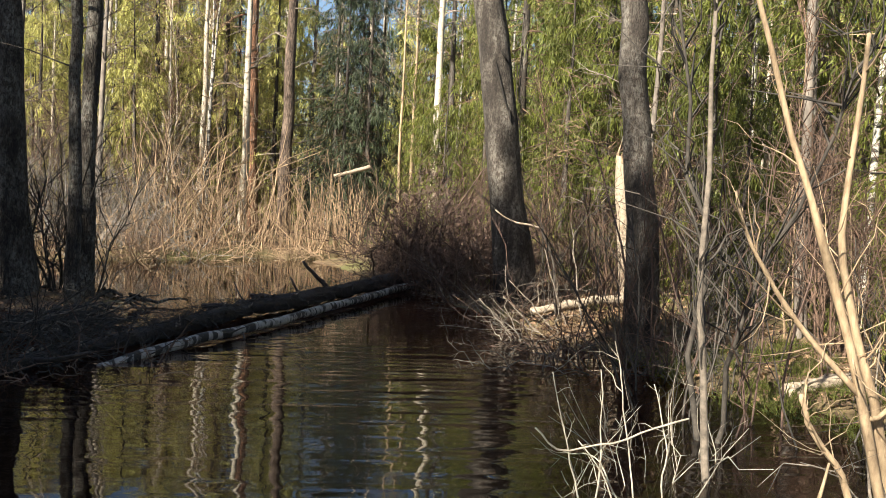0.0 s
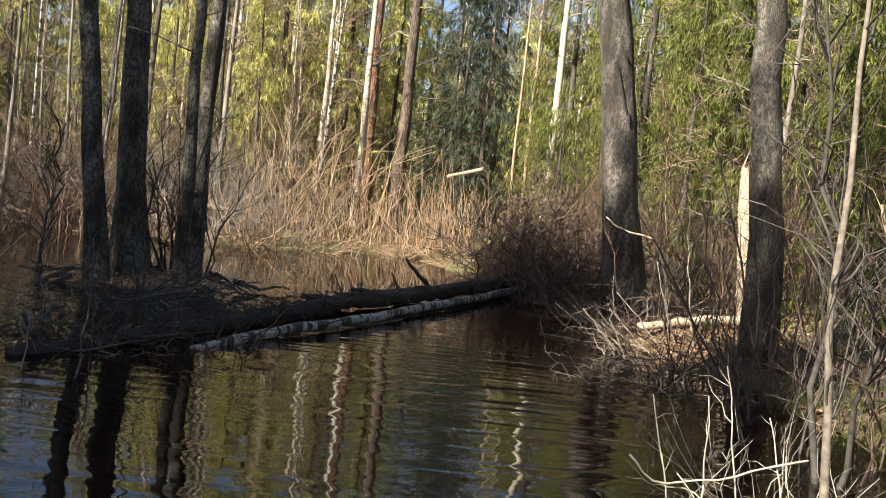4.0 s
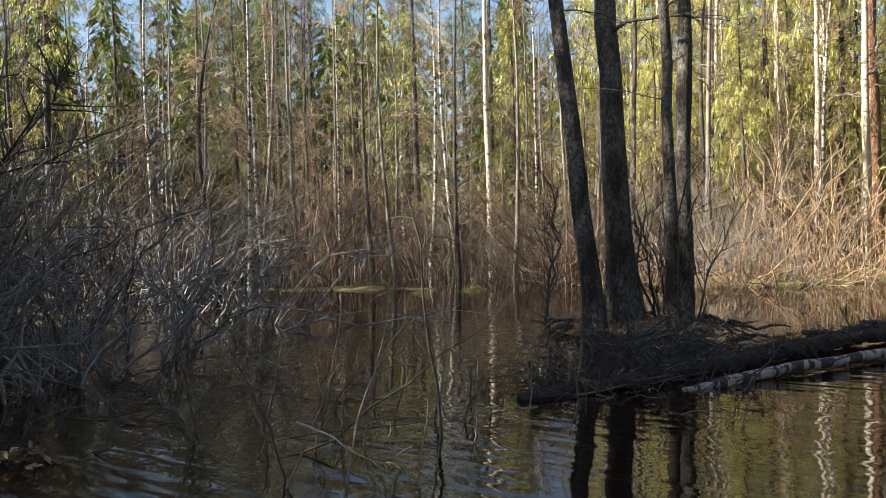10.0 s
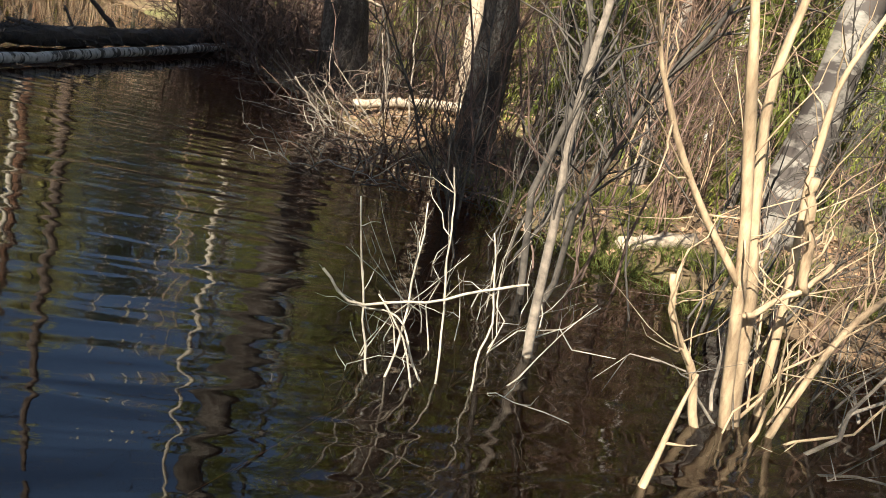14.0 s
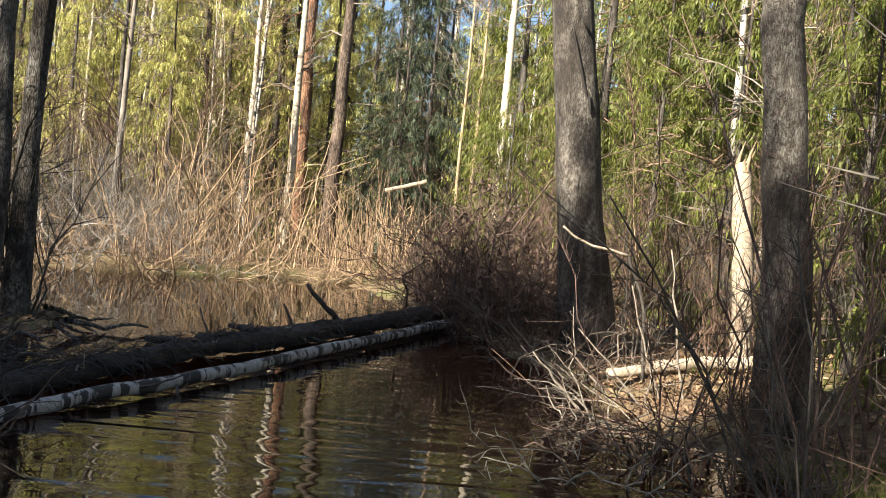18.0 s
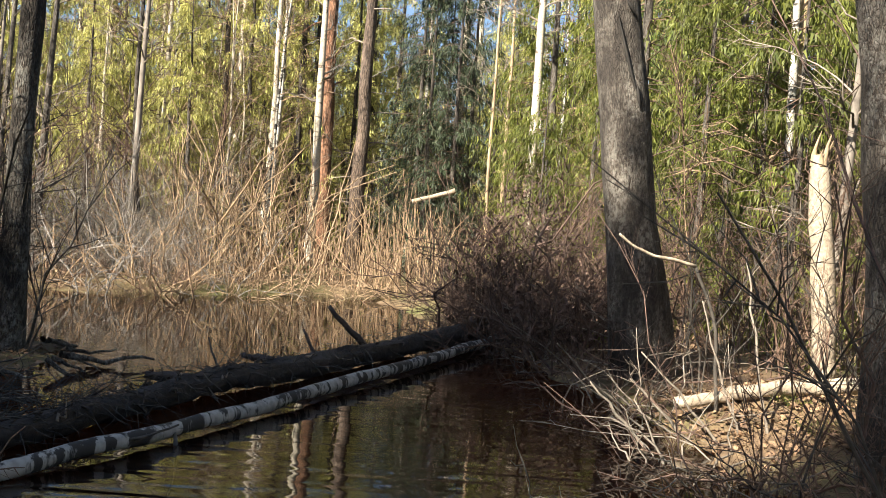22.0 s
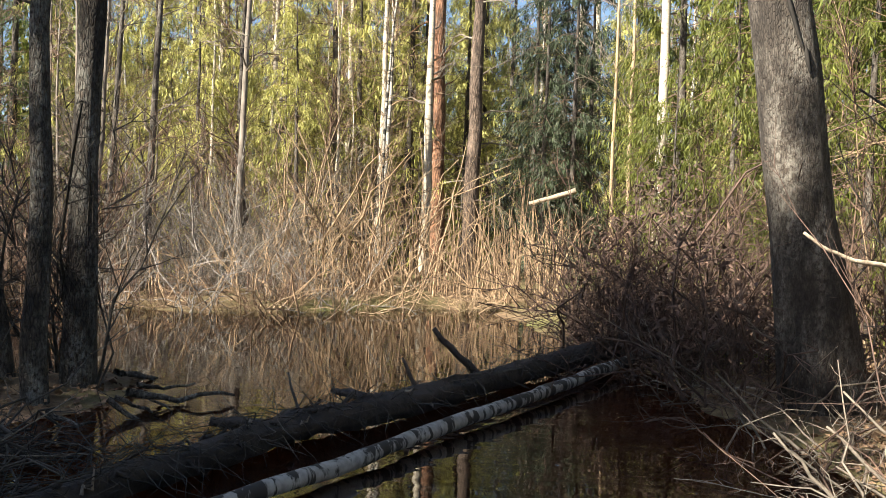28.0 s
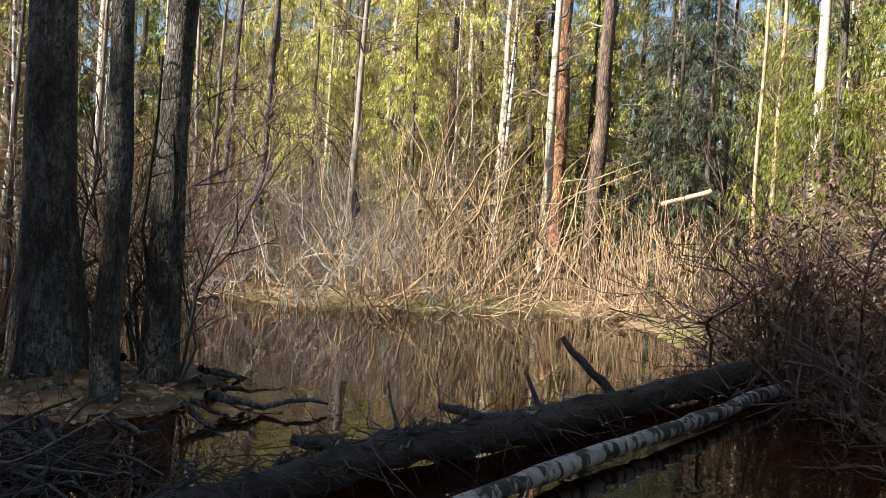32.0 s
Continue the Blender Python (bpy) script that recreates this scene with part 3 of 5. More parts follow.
big_trunk("alder_tree", -3.36, 11.75, 0.118, 11, (0.035, 0.0), M_ALDER, "slender dark alder trunk on the flooded mound", bow=(-0.08, 0), branches=10, blen=1.2, low=0.3, flare=0.35)
for i in range(7):
    x, y = -3.75 + rng.normal() * 0.25, 11.8 + rng.normal() * 0.25
    shrub("alder_shoot", rng.uniform(1.8, 3.4), 0.03, 2, 26, M_DARKTWIG, "thin dark alder shoot between the trunks", "alder shoots", r=0.018, lean=0.25, at=(x, y, gz(x, y)))

# ================= the big trunks of the near shore =================
TRUNK_A = big_trunk("aspen_tree", 2.68, 12.3, 0.275, 13, (-0.15, 0.0), M_GREYBARK, "stout grey trunk with split bark, leaning over the water", bow=(0.0, 0), branches=12, low=0.36, k=24, flare=0.35)
TRUNK_B = big_trunk("aspen_tree", 3.42, 9.0, 0.18, 12, (-0.1, 0.0), M_GREYBARK, "straight grey-brown trunk beside the leafy hummock", branches=14, low=0.3, k=24, shade=80, blen=1.3)
big_trunk("birch_tree", 5.36, 7.0, 0.17, 12, (0.06, 0.0), M_OLDBIRCH, "old birch trunk on the bank, cracked bark darkened for shade", branches=8, low=0.4)


def scar(parent, pts, r):
    P = np.array([pts], float)
    R = r * np.sin(np.linspace(0.15, np.pi - 0.15, len(pts)))[None]
    part("bark_crack", mesh_from("bark_crack", *tubes(P, R, 6, 0.1), M_CRACK), parent, "dark crack in the bark")


def on_trunk(lean, r, z, side, out=0.985):
    """A point on a leaning trunk's skin at height z, side in degrees round from the path."""
    a = radians(side)
    return (lean * z + r * out * math.sin(a), -r * out * math.cos(a), z)


scar(TRUNK_A, [on_trunk(-0.15, 0.25, z, s) for z, s in ((3.5, -14), (3.3, -8), (3.1, -2), (2.9, 6), (2.75, 14))], 0.016)
scar(TRUNK_A, [on_trunk(-0.15, 0.25, z, s) for z, s in ((3.62, 8), (3.58, 14), (3.54, 20), (3.5, 24))], 0.02)
scar(TRUNK_A, [on_trunk(-0.15, 0.25, z, s) for z, s in ((2.82, 18), (2.75, 17), (2.68, 18), (2.6, 19))], 0.02)

# ================= fallen logs =================
def centre_line(pts, k):
    pts = np.array(pts, float)
    s = np.linspace(0, len(pts) - 1, k)
    P = np.stack([np.interp(s, range(len(pts)), pts[:, i]) for i in range(3)], 1)
    P[1:-1] += rng.normal(size=(k - 2, 3)) * 0.01
    P[1:-1] = (P[:-2] + 2 * P[1:-1] + P[2:]) / 4
    return P


def capped(P, R, sides, knobs):
    """One closed tube: its ends taper to a broken face."""
    P = np.concatenate([P[:1] + (P[0] - P[1]) * 0.02, P, P[-1:] + (P[-1] - P[-2]) * 0.02])
    R = np.concatenate([[R[0] * 0.02], R, [R[-1] * 0.02]])
    return tubes(P[None], R[None], sides, knobs)


def fallen_log(name, pts, r0, r1, mat, label, sides=14, k=40, knobs=0.05, category="log"):
    P = centre_line(pts, k)
    ob = thing(name, *pts[0], label, category)
    L = P - P[0]
    R = np.linspace(r0, r1, k) * (1 + 0.05 * rng.normal(size=k))
    part("stem", mesh_from("stem", *capped(L, R, sides, knobs), mat), ob)
    return ob, L, R


def stub(log, L, at, way, ln, r, mat, name="branch_stub", taper=0.45):
    i = at * (len(L) - 1)
    base = L[int(i)]
    P, R = twigs([base], [way], ln, r, k=7, bend=0.12, wiggle=0.06, taper=taper)
    part(name, mesh_from(name, *capped(P[0], R[0], 8, 0.08), mat), log)


dark_log, DL, DR_ = fallen_log("fallen_log", [(-3.0, 6.4, -0.01), (-2.6, 7.0, 0.02), (-2.2, 7.9, 0.04), (-1.73, 8.85, 0.07), (-1.46, 9.68, 0.09), (-1.12, 10.55, 0.1), (-0.6, 11.4, 0.11), (0.2, 13.2, 0.12), (0.8, 14.4, 0.14), (1.45, 15.6, 0.2)], 0.06, 0.12, M_LOG, "dark waterlogged log with broken branch stubs", knobs=0.14, k=70, sides=18)
birch_log, BL, _ = fallen_log("fallen_birch", [(-1.95, 7.35, -0.03), (-1.5, 8.1, 0.05), (-1.08, 8.88, 0.07), (-0.48, 10.22, 0.08), (0.08, 11.6, 0.08), (0.5, 12.6, 0.09), (1.15, 14.2, 0.1), (1.5, 15.0, 0.12)], 0.045, 0.058, M_LYING, "white birch trunk lying on the water beside the dark log", knobs=0.03)
stub(dark_log, DL, 0.742, (-0.45, -0.25, 0.42), 0.66, 0.042, M_LOG)
stub(dark_log, DL, 0.655, (-0.45, 0.18, 0.12), 0.52, 0.05, M_LOG)
stub(dark_log, DL, 0.55, (-0.45, -0.05, 0.1), 0.42, 0.065, M_LOG)
stub(dark_log, DL, 0.69, (-0.2, 0.1, 0.6), 0.34, 0.024, M_LOG)
stub(dark_log, DL, 0.57, (-0.5, 0.5, 0.5), 0.45, 0.014, M_DARKTWIG)
stub(dark_log, DL, 0.05, (-0.35, -0.2, 0.5), 0.3, 0.04, M_LOG)
stub(dark_log, DL, 0.15, (0.6, -0.5, 0.1), 0.7, 0.035, M_LOG)
stub(birch_log, BL, 0.33, (0.3, -0.5, -0.25), 0.55, 0.014, M_DARKTWIG, "twig")
stub(birch_log, BL, 0.28, (0.5, -0.1, 0.1), 0.35, 0.012, M_DARKTWIG, "twig")
stub(birch_log, BL, 0.9, (0.6, -0.45, 0.2), 0.9, 0.014, M_DARKTWIG, "twig")
for i in range(46):
    at = rng.uniform(0.1, 0.8)
    c = DL[int(at * 69)]
    a = rng.uniform(-0.4, 2.6)
    tan = np.array([0.5, 0.85, 0.02])
    out = np.array([math.cos(a) * 0.86, -math.cos(a) * 0.5, math.sin(a)])
    nxt = np.array([-math.sin(a) * 0.86, math.sin(a) * 0.5, math.cos(a)])
    P = np.stack([c + out * (0.075 + 0.04 * at) + tan * s * rng.uniform(0.02, 0.1) + nxt * (s * rng.uniform(-0.12, 0.12)) + out * 0.02 * s for s in np.linspace(0, 1, 4)])
    P[:, 2] = np.maximum(P[:, 2], -0.05)
    part("bark_strip", mesh_from("bark_strip", *tubes(P[None], np.array([[0.012, 0.014, 0.01, 0.003]]), 4), M_LOG if i % 3 else M_TWIG), dark_log)

n = 900
st = DL[rng.integers(3, 62, n)] + rng.normal(size=(n, 3)) * (0.05, 0.05, 0.0)
st[:, 2] += rng.uniform(0.02, 0.12, n)
P, R = twigs(st, np.stack([rng.normal(size=n), rng.normal(size=n), rng.normal(size=n) * 0.4 - 0.1], 1), rng.uniform(0.12, 0.5, n), 0.0045, k=5, bend=0.7, droop=0.2, wiggle=0.3)
stuff("dead_grass", mesh_from("dead_grass", *tubes(P, R, 3), M_DARKTWIG), dark_log, "wet dead grass caught on the log")

# ================= driftwood on the mound =================
pile = thing("driftwood_pile", -2.95, 9.6, 0, "heap of grey flood-borne sticks and roots round the mound", "driftwood")
for i in range(85):
    u = rng.uniform(0, 1)
    c = np.array([-2.7 - 0.1 * u, 8.2 + 1.9 * u, 0.0]) + np.array([rng.normal() * 0.3, rng.normal() * 0.28, 0]) - (-2.95, 9.6, 0)
    a = rng.normal(-0.4, 0.8)
    ln = rng.uniform(0.3, 1.3)
    way = np.array([math.cos(a), math.sin(a), rng.normal() * 0.16])
    c = c - way * ln / 2
    c[2] = abs(rng.normal()) * 0.06 - 0.01
    P, R = twigs([c], [way], ln, rng.uniform(0.006, 0.017), k=6, bend=0.2, wiggle=0.25, taper=0.4)
    P[..., 2] = np.maximum(P[..., 2], -0.03)
    part("stick", mesh_from("stick", *tubes(P, R, 5, 0.05), (M_DARKTWIG, M_DARKTWIG, M_DARKTWIG, M_TWIG)[i % 4]), pile)
n = 500
st = np.stack([rng.normal(0.1, 0.5, n), rng.normal(-0.4, 0.6, n), rng.uniform(0, 0.12, n)], 1)
P, R = twigs(st, np.stack([rng.normal(size=n), rng.normal(size=n), rng.normal(size=n) * 0.35], 1), rng.uniform(0.15, 0.6, n), 0.004, k=4, wiggle=0.35)
P[..., 2] = np.maximum(P[..., 2], -0.02)
stuff("twig", mesh_from("twig", *tubes(P, R, 3), M_DARKTWIG), pile)
for i in range(26):
    a = rng.uniform(0, 2 * np.pi)
    c = np.array([-3.6 + 1.0 * math.cos(a), 11.0 + 1.1 * math.sin(a), 0.13])
    P, R = twigs([c - (-2.95, 9.6, 0)], [(math.cos(a + 0.4), math.sin(a + 0.4), -0.35)], rng.uniform(0.4, 0.9), rng.uniform(0.015, 0.035), k=7, bend=0.3, wiggle=0.2, taper=0.3)
    part("root", mesh_from("root", *tubes(P, R, 6, 0.08), M_ALDER), pile)


def litter(name, cx, cy, rx, ry, count, label, mat, size=0.035, lift=0.015):
    """Fallen leaves, each a small curled flake."""
    a, d = rng.uniform(0, 2 * np.pi, count), np.sqrt(rng.uniform(0, 1, count))
    x, y = cx + rx * d * np.cos(a), cy + ry * d * np.sin(a)
    z = height(x, y) + lift * rng.uniform(0.3, 2.0, count)
    keep = z > 0.01
    c = np.stack([x, y, z], 1)[keep]
    m = len(c)
    u = rng.normal(size=(m, 3)) * (1, 1, 0.35)
    u /= np.linalg.norm(u, axis=1, keepdims=True)
    w = np.cross(u, rng.normal(size=(m, 3)) * (0.3, 0.3, 1))
    w /= np.linalg.norm(w, axis=1, keepdims=True)
    s = size * rng.uniform(0.5, 1.3, (m, 1))
    v = np.stack([c - u * s, c + w * s * 0.6 + (0, 0, 0.006), c + u * s, c - w * s * 0.6 + (0, 0, 0.006)], 1).reshape(-1, 3)
    solid(name, mesh_from(name, v, np.arange(4 * m).reshape(-1, 4), mat, False), label, "leaves", kind="stuff")


litter("leaf_litter", -3.65, 11.3, 1.1, 1.2, 700, "curled brown leaves on the alder mound", M_LEAF)
litter("leaf_litter", 3.2, 10.4, 1.2, 0.9, 2600, "sunlit tan leaves on the hummock", M_LEAF, 0.027)
litter("leaf_litter", -4.75, 3.25, 0.6, 0.45, 500, "wet tan leaves on a low hummock in the water", M_LEAF)
litter("leaf_litter", 3.6, 13.5, 2.2, 5.5, 5000, "brown leaf litter on the near bank", M_LEAF)
litter("leaf_litter", 5.0, 6.5, 2.2, 3.0, 3500, "brown leaf litter on the mossy bank", M_LEAF)

# ================= broken birch snag and the hummock's log =================
snag = thing("birch_snag", 3.9, 11.2, gz(3.9, 11.2), "broken white birch stump, sunlit, with flaking bark", "tree stump")
P = centre_line([(0.02, 0, -0.1), (-0.03, 0, 0.8), (-0.1, 0, 1.5), (-0.16, 0.0, 2.05)], 12)
part("trunk", mesh_from("trunk", *capped(P, np.array([0.12, 0.105, 0.1, 0.098, 0.1, 0.095, 0.092, 0.09, 0.088, 0.085, 0.08, 0.05]), 12, 0.08), M_DEADWOOD), snag)
for i in range(5):
    a = rng.uniform(0, 6.28)
    Q, R = twigs([(0.05 * math.cos(a) - 0.15, 0.05 * math.sin(a), 1.95)], [(0.1 * math.cos(a), 0.1 * math.sin(a), 1)], rng.uniform(0.12, 0.3), 0.03, k=4, taper=0.1)
    part("splinter", mesh_from("splinter", *tubes(Q, R, 5), M_STEM), snag)
fallen_log("rotten_log", [(2.4, 10.3, 0.22), (2.8, 10.35, 0.3), (3.25, 10.42, 0.37), (3.95, 10.5, 0.42)], 0.045, 0.06, M_DEADWOOD, "bleached rotten log across the leafy hummock", k=20, knobs=0.1)
fallen_log("rotten_log", [(3.7, 6.55, 0.08), (4.0, 6.6, 0.14), (4.45, 6.75, 0.16)], 0.055, 0.075, M_DEADWOOD, "pale broken log end at the mossy bank", k=12, knobs=0.12)

# ================= far bank: pines and birches =================
for x, y, r, lean, tone in ((-3.1, 30.0, 0.25, (-0.015, 0), M_PINE), (-1.75, 26.5, 0.2, (0.008, 0), M_PINEGREY)):
    big_trunk("pine_tree", x, y, r, 17, lean, tone, "tall pine trunk with reddish bark and dead branch stubs", branches=30, blen=1.6, low=0.1, shade=90, flare=0.2, twig=M_TWIG)
t = thing("birch_tree", -3.12, 28.0, gz(-3.12, 28.0), "slim white birch beside the pines", "tree")
tr, cr = bare_tree_parts(15, 0.14, M_BIRCHFAR, M_TWIG, limbs=34, spread=1.6, low=0.3, wob=0.06, lean=0.004)
part("trunk", tr, t), stuff("crown", cr, t)

for x, y, r, h in ((-10.9, 31.6, 0.13, 15), (-12.1, 32.5, 0.12, 15), (-7.1, 27.1, 0.1, 11), (-9.3, 33, 0.11, 14), (-4.75, 29.0, 0.11, 14), (-5.0, 31.5, 0.13, 15), (-2.4, 35.5, 0.15, 15), (2.35, 22.0, 0.115, 13), (2.0, 24.4, 0.06, 10), (1.6, 23.4, 0.05, 9), (-6.8, 33.3, 0.12, 15), (0.9, 36, 0.15, 15), (1.6, 37, 0.15, 16), (-0.2, 37.5, 0.14, 16), (-13.6, 24.2, 0.12, 14), (5.4, 15.9, 0.08, 12), (7.2, 13.8, 0.1, 12)):
    t = thing("birch_tree", x, y, gz(x, y), "tall slim birch with a sunlit cream-white trunk", "tree", "white birches")
    tr, cr = bare_tree_parts(h, r, M_BIRCHFAR if r > 0.09 else M_STEM, M_TWIG, limbs=26, fine=150, spread=1.5, low=0.4, wob=0.1, tip=0.3, lean=0.008)
    part("trunk", tr, t), stuff("crown", cr, t)

BARE = []
for i in range(8):
    pale = i in (1, 4)
    t = thing("bare_tree", 0, 0, 0, "slender white-barked birch without leaves" if pale else "slender leafless tree with grey-brown bark", "tree", "bare trees")
    tr, cr = bare_tree_parts(rng.uniform(9, 14), rng.uniform(0.05, 0.09), M_BIRCH if pale else (M_FARBARK, M_GREYBARK)[i % 2], (M_TWIG, M_TAN, M_BROWN)[i % 3], limbs=30, fine=170, low=0.12, spread=1.9)
    part("trunk", tr, t), stuff("crown", cr, t)
    BARE.append(t)
SPRUCES = []
for i in range(9):
    h = (16, 12, 9, 14, 6.5, 4.5, 11, 6.5, 4.5)[i]
    sunny = i not in (0, 3)
    t = thing("spruce_tree", 0, 0, 0, "yellow-green young spruce with drooping boughs" if sunny else "tall dark green spruce with drooping boughs", "tree", "spruces")
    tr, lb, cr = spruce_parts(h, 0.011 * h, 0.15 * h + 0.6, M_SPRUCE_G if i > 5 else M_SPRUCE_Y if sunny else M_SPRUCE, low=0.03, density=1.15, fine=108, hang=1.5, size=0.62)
    part("trunk", tr, t), stuff("bough", lb, t), stuff("crown", cr, t)
    SPRUCES.append(t)
rng = np.random.default_rng(31)
FARSPRUCE = []
# 4, 5 and 7 are dense conifers, only for casting shade from out of view
for i in range(8):
    h = (18, 15, 12, 17, 19, 18, 12, 19)[i]
    t = thing("spruce_tree", 0, 0, 0, "spruce with drooping boughs beside the pines, shade in its dark needle colour" if i == 6 else "green conifer of the forest edge and of the unseen shading woods", "tree", "far conifers")
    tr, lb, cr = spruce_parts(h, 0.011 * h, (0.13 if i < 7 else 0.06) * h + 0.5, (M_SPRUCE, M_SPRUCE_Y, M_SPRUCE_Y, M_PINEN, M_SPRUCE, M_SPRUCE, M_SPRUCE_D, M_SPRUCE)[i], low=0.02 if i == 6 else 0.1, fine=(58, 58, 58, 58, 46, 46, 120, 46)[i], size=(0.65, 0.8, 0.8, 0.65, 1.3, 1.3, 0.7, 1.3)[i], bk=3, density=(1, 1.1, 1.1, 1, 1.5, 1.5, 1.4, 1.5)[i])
    part("trunk", tr, t), stuff("bough", lb, t), stuff("crown", cr, t)
    FARSPRUCE.append(t)

taken = []
count = 0
def sky_gap(x, y):
    """The open lane through which the sky shows beside the dark spruce."""
    return y > 30 and -0.05 < (x - 0.5) / (y - 4) < 0.045


def bare(x, y, s=1.0, i=None):
    global count
    count += 1
    taken.append((x, y))
    return plant(BARE[count % 8 if i is None else i], x, y, s, tilt=rng.normal() * 1.5)


def spruce(x, y, i, s=1.0):
    taken.append((x, y))
    return plant(SPRUCES[{1: 6, 2: 6, 4: 7, 5: 8}.get(i, i) if x > 1.0 else i], x, y, s)


for x, y, i in ((-7.4, 27.3, 1), (-10.6, 31, 4), (-12.2, 33, 1), (-4.1, 26.7, 4), (-4.7, 28.6, 1), (-12.2, 28.8, 4), (-7, 33.4, None), (3.4, 27.5, 1), (3.5, 28.6, 1), (-0.6, 31, 1), (4.6, 22, 1), (5.2, 15.5, 1), (6.6, 13.3, 4), (4.5, 12.6, None), (6.7, 11.4, None), (5.0, 8.6, None), (6.2, 9.4, 4)):
    bare(x, y, rng.uniform(0.85, 1.1), i)
for i in range(9):
    x, y = rng.uniform(-9.5, -4), rng.uniform(24, 30)
    if spot(taken, x, y, 0.9):
        t = thing("birch_tree", x, y, gz(x, y), "thin pale young birch with a haze of bare twigs", "tree", "young birches")
        tr, cr = bare_tree_parts(rng.uniform(7, 11), rng.uniform(0.035, 0.06), M_BIRCHFAR, M_PALETWIG if i % 2 else M_TAN, limbs=22, fine=70, spread=1.9, low=0.25, wob=0.15, lean=0.015)
        part("trunk", tr, t), stuff("crown", cr, t)
# trees that stand in the flooded margin to the west
for x, y, i in ((-23.2, 12, None), (-23.7, 14.2, None), (-20.5, 13, None), (-21.5, 17.5, 1), (-18.3, 16.2, None), (-15.7, 14.6, None), (-14.5, 14.4, 4), (-17, 17.4, None), (-16.3, 18, None), (-18, 20.5, None), (-14.2, 17.3, None), (-12.9, 17.1, None), (-11.9, 16.7, None), (-12.9, 21.1, 1), (-12.1, 24.4, 4), (-14.7, 22.1, None), (-10.2, 19.4, None), (-9.4, 22.6, None)):
    bare(x, y, rng.uniform(0.85, 1.1), i)
made = 0
while made < 115:
    a, d = radians(rng.uniform(16, 82)), rng.uniform(20, 42)
    x, y = -d * math.sin(a), d * math.cos(a) + 2
    if spot(taken, x, y, 1.0) and land(x, y) > -14:
        bare(x, y, rng.uniform(0.65, 1.1))
        made += 1
# the sunny spruces of the far bank, and the dark one beside the pines
for x, y, i, s in ((2.9, 22.8, 1, 1.0), (2.5, 20.9, 5, 1.0), (2.0, 21.6, 4, 0.6), (4.2, 20.2, 2, 1.2), (3.7, 18.4, 5, 1.0), (5.4, 18.6, 1, 1.0), (5.3, 16.6, 4, 1.0), (6.6, 17, 2, 1.1), (7.4, 15, 1, 1.0), (6.4, 14.6, 4, 1.0), (8.2, 12.6, 2, 1.1), (5.6, 12.8, 5, 1.1), (7.8, 10.4, 1, 0.9), (7.0, 8.9, 4, 0.9), (8.6, 8.2, 2, 1.1), (7.4, 6.6, 4, 0.8), (8.4, 4.6, 1, 0.9), (7.2, 2.8, 4, 1.0), (9.4, 6.4, 0, 0.8), (9.8, 10, 3, 0.9), (9, 15, 0, 0.9), (6, 22.5, 0, 0.9), (8, 19, 3, 1.0), (4.4, 25, 1, 1.2),
                   (4.9, 14.4, 5, 1.2), (5.2, 11.6, 5, 1.1), (6.1, 10.6, 4, 1.0), (5.9, 8.3, 5, 1.0), (4.6, 17.4, 4, 1.1), (6.4, 5.2, 5, 1.1), (6.2, 19.8, 1, 1.1), (2.6, 24.5, 4, 1.2), (3.4, 20.4, 4, 1.0), (4.9, 9.9, 5, 0.8), (7.1, 12.2, 1, 0.9), (-3.9, 31.5, 1, 1.0), (-6.0, 32.4, 2, 1.4), (-8.3, 30.6, 1, 1.0), (-9.6, 33.8, 1, 1.2), (-2.0, 33.5, 1, 1.2), (-7.3, 36, 3, 1.0), (-4.6, 33.4, 2, 1.4), (-6.4, 25.8, 5, 1.2), (-8.0, 26.6, 4, 1.0), (-5.9, 25.4, 2, 0.85), (-8.6, 25.6, 2, 0.8), (-6.4, 30.4, 1, 1.1), (-4.3, 31.4, 1, 1.2), (-7.9, 28.8, 1, 0.85), (-2.2, 32.4, 4, 1.2), (-9.6, 25.4, 5, 1.2), (-11.2, 26.6, 4, 1.0), (-1.3, 32.6, 1, 1.1), (-2.6, 36, 1, 1.3), (-10, 29.2, 2, 1.1), (-12.6, 31, 1, 1.0), (-6.9, 29, 5, 1.3), (-9.2, 27.4, 4, 1.0), (-14.6, 33.4, 1, 1.1), (-16.6, 31.6, 2, 1.2), (-11.6, 35, 2, 1.3), (-13.4, 30, 4, 1.3), (-14.2, 37, 1, 1.1)):
    spruce(x, y, i, s)
made = 0
while made < 130:
    a, d = radians(rng.uniform(-55, 84)), rng.uniform(34, 56)
    x, y = -d * math.sin(a), d * math.cos(a) + 2
    if a < radians(-12):
        x, y = x * 0.62, y * 0.62
    if not sky_gap(x, y) and spot(taken, x, y, 1.5):
        plant(FARSPRUCE[int(rng.integers(0, 4)) if a < radians(26) else (0, 3, 0, 2)[made % 4]], x, y, rng.uniform(0.7, 1.0))
        made += 1
for _ in range(75):
    a, d = radians(rng.uniform(24, 84)), rng.uniform(27, 42)
    x, y = -d * math.sin(a), d * math.cos(a) + 2
    if spot(taken, x, y, 1.3):
        plant(FARSPRUCE[(0, 3, 0, 3, 1)[int(rng.integers(0, 5))]], x, y, rng.uniform(0.75, 1.1))
for _ in range(95):
    a, d = radians(rng.uniform(-14, 28)), rng.uniform(29, 42)
    x, y = -d * math.sin(a), d * math.cos(a) + 2
    if not sky_gap(x, y) and spot(taken, x, y, 1.2):
        plant(FARSPRUCE[1 + int(rng.integers(0, 2))], x, y, rng.uniform(0.6, 0.95))
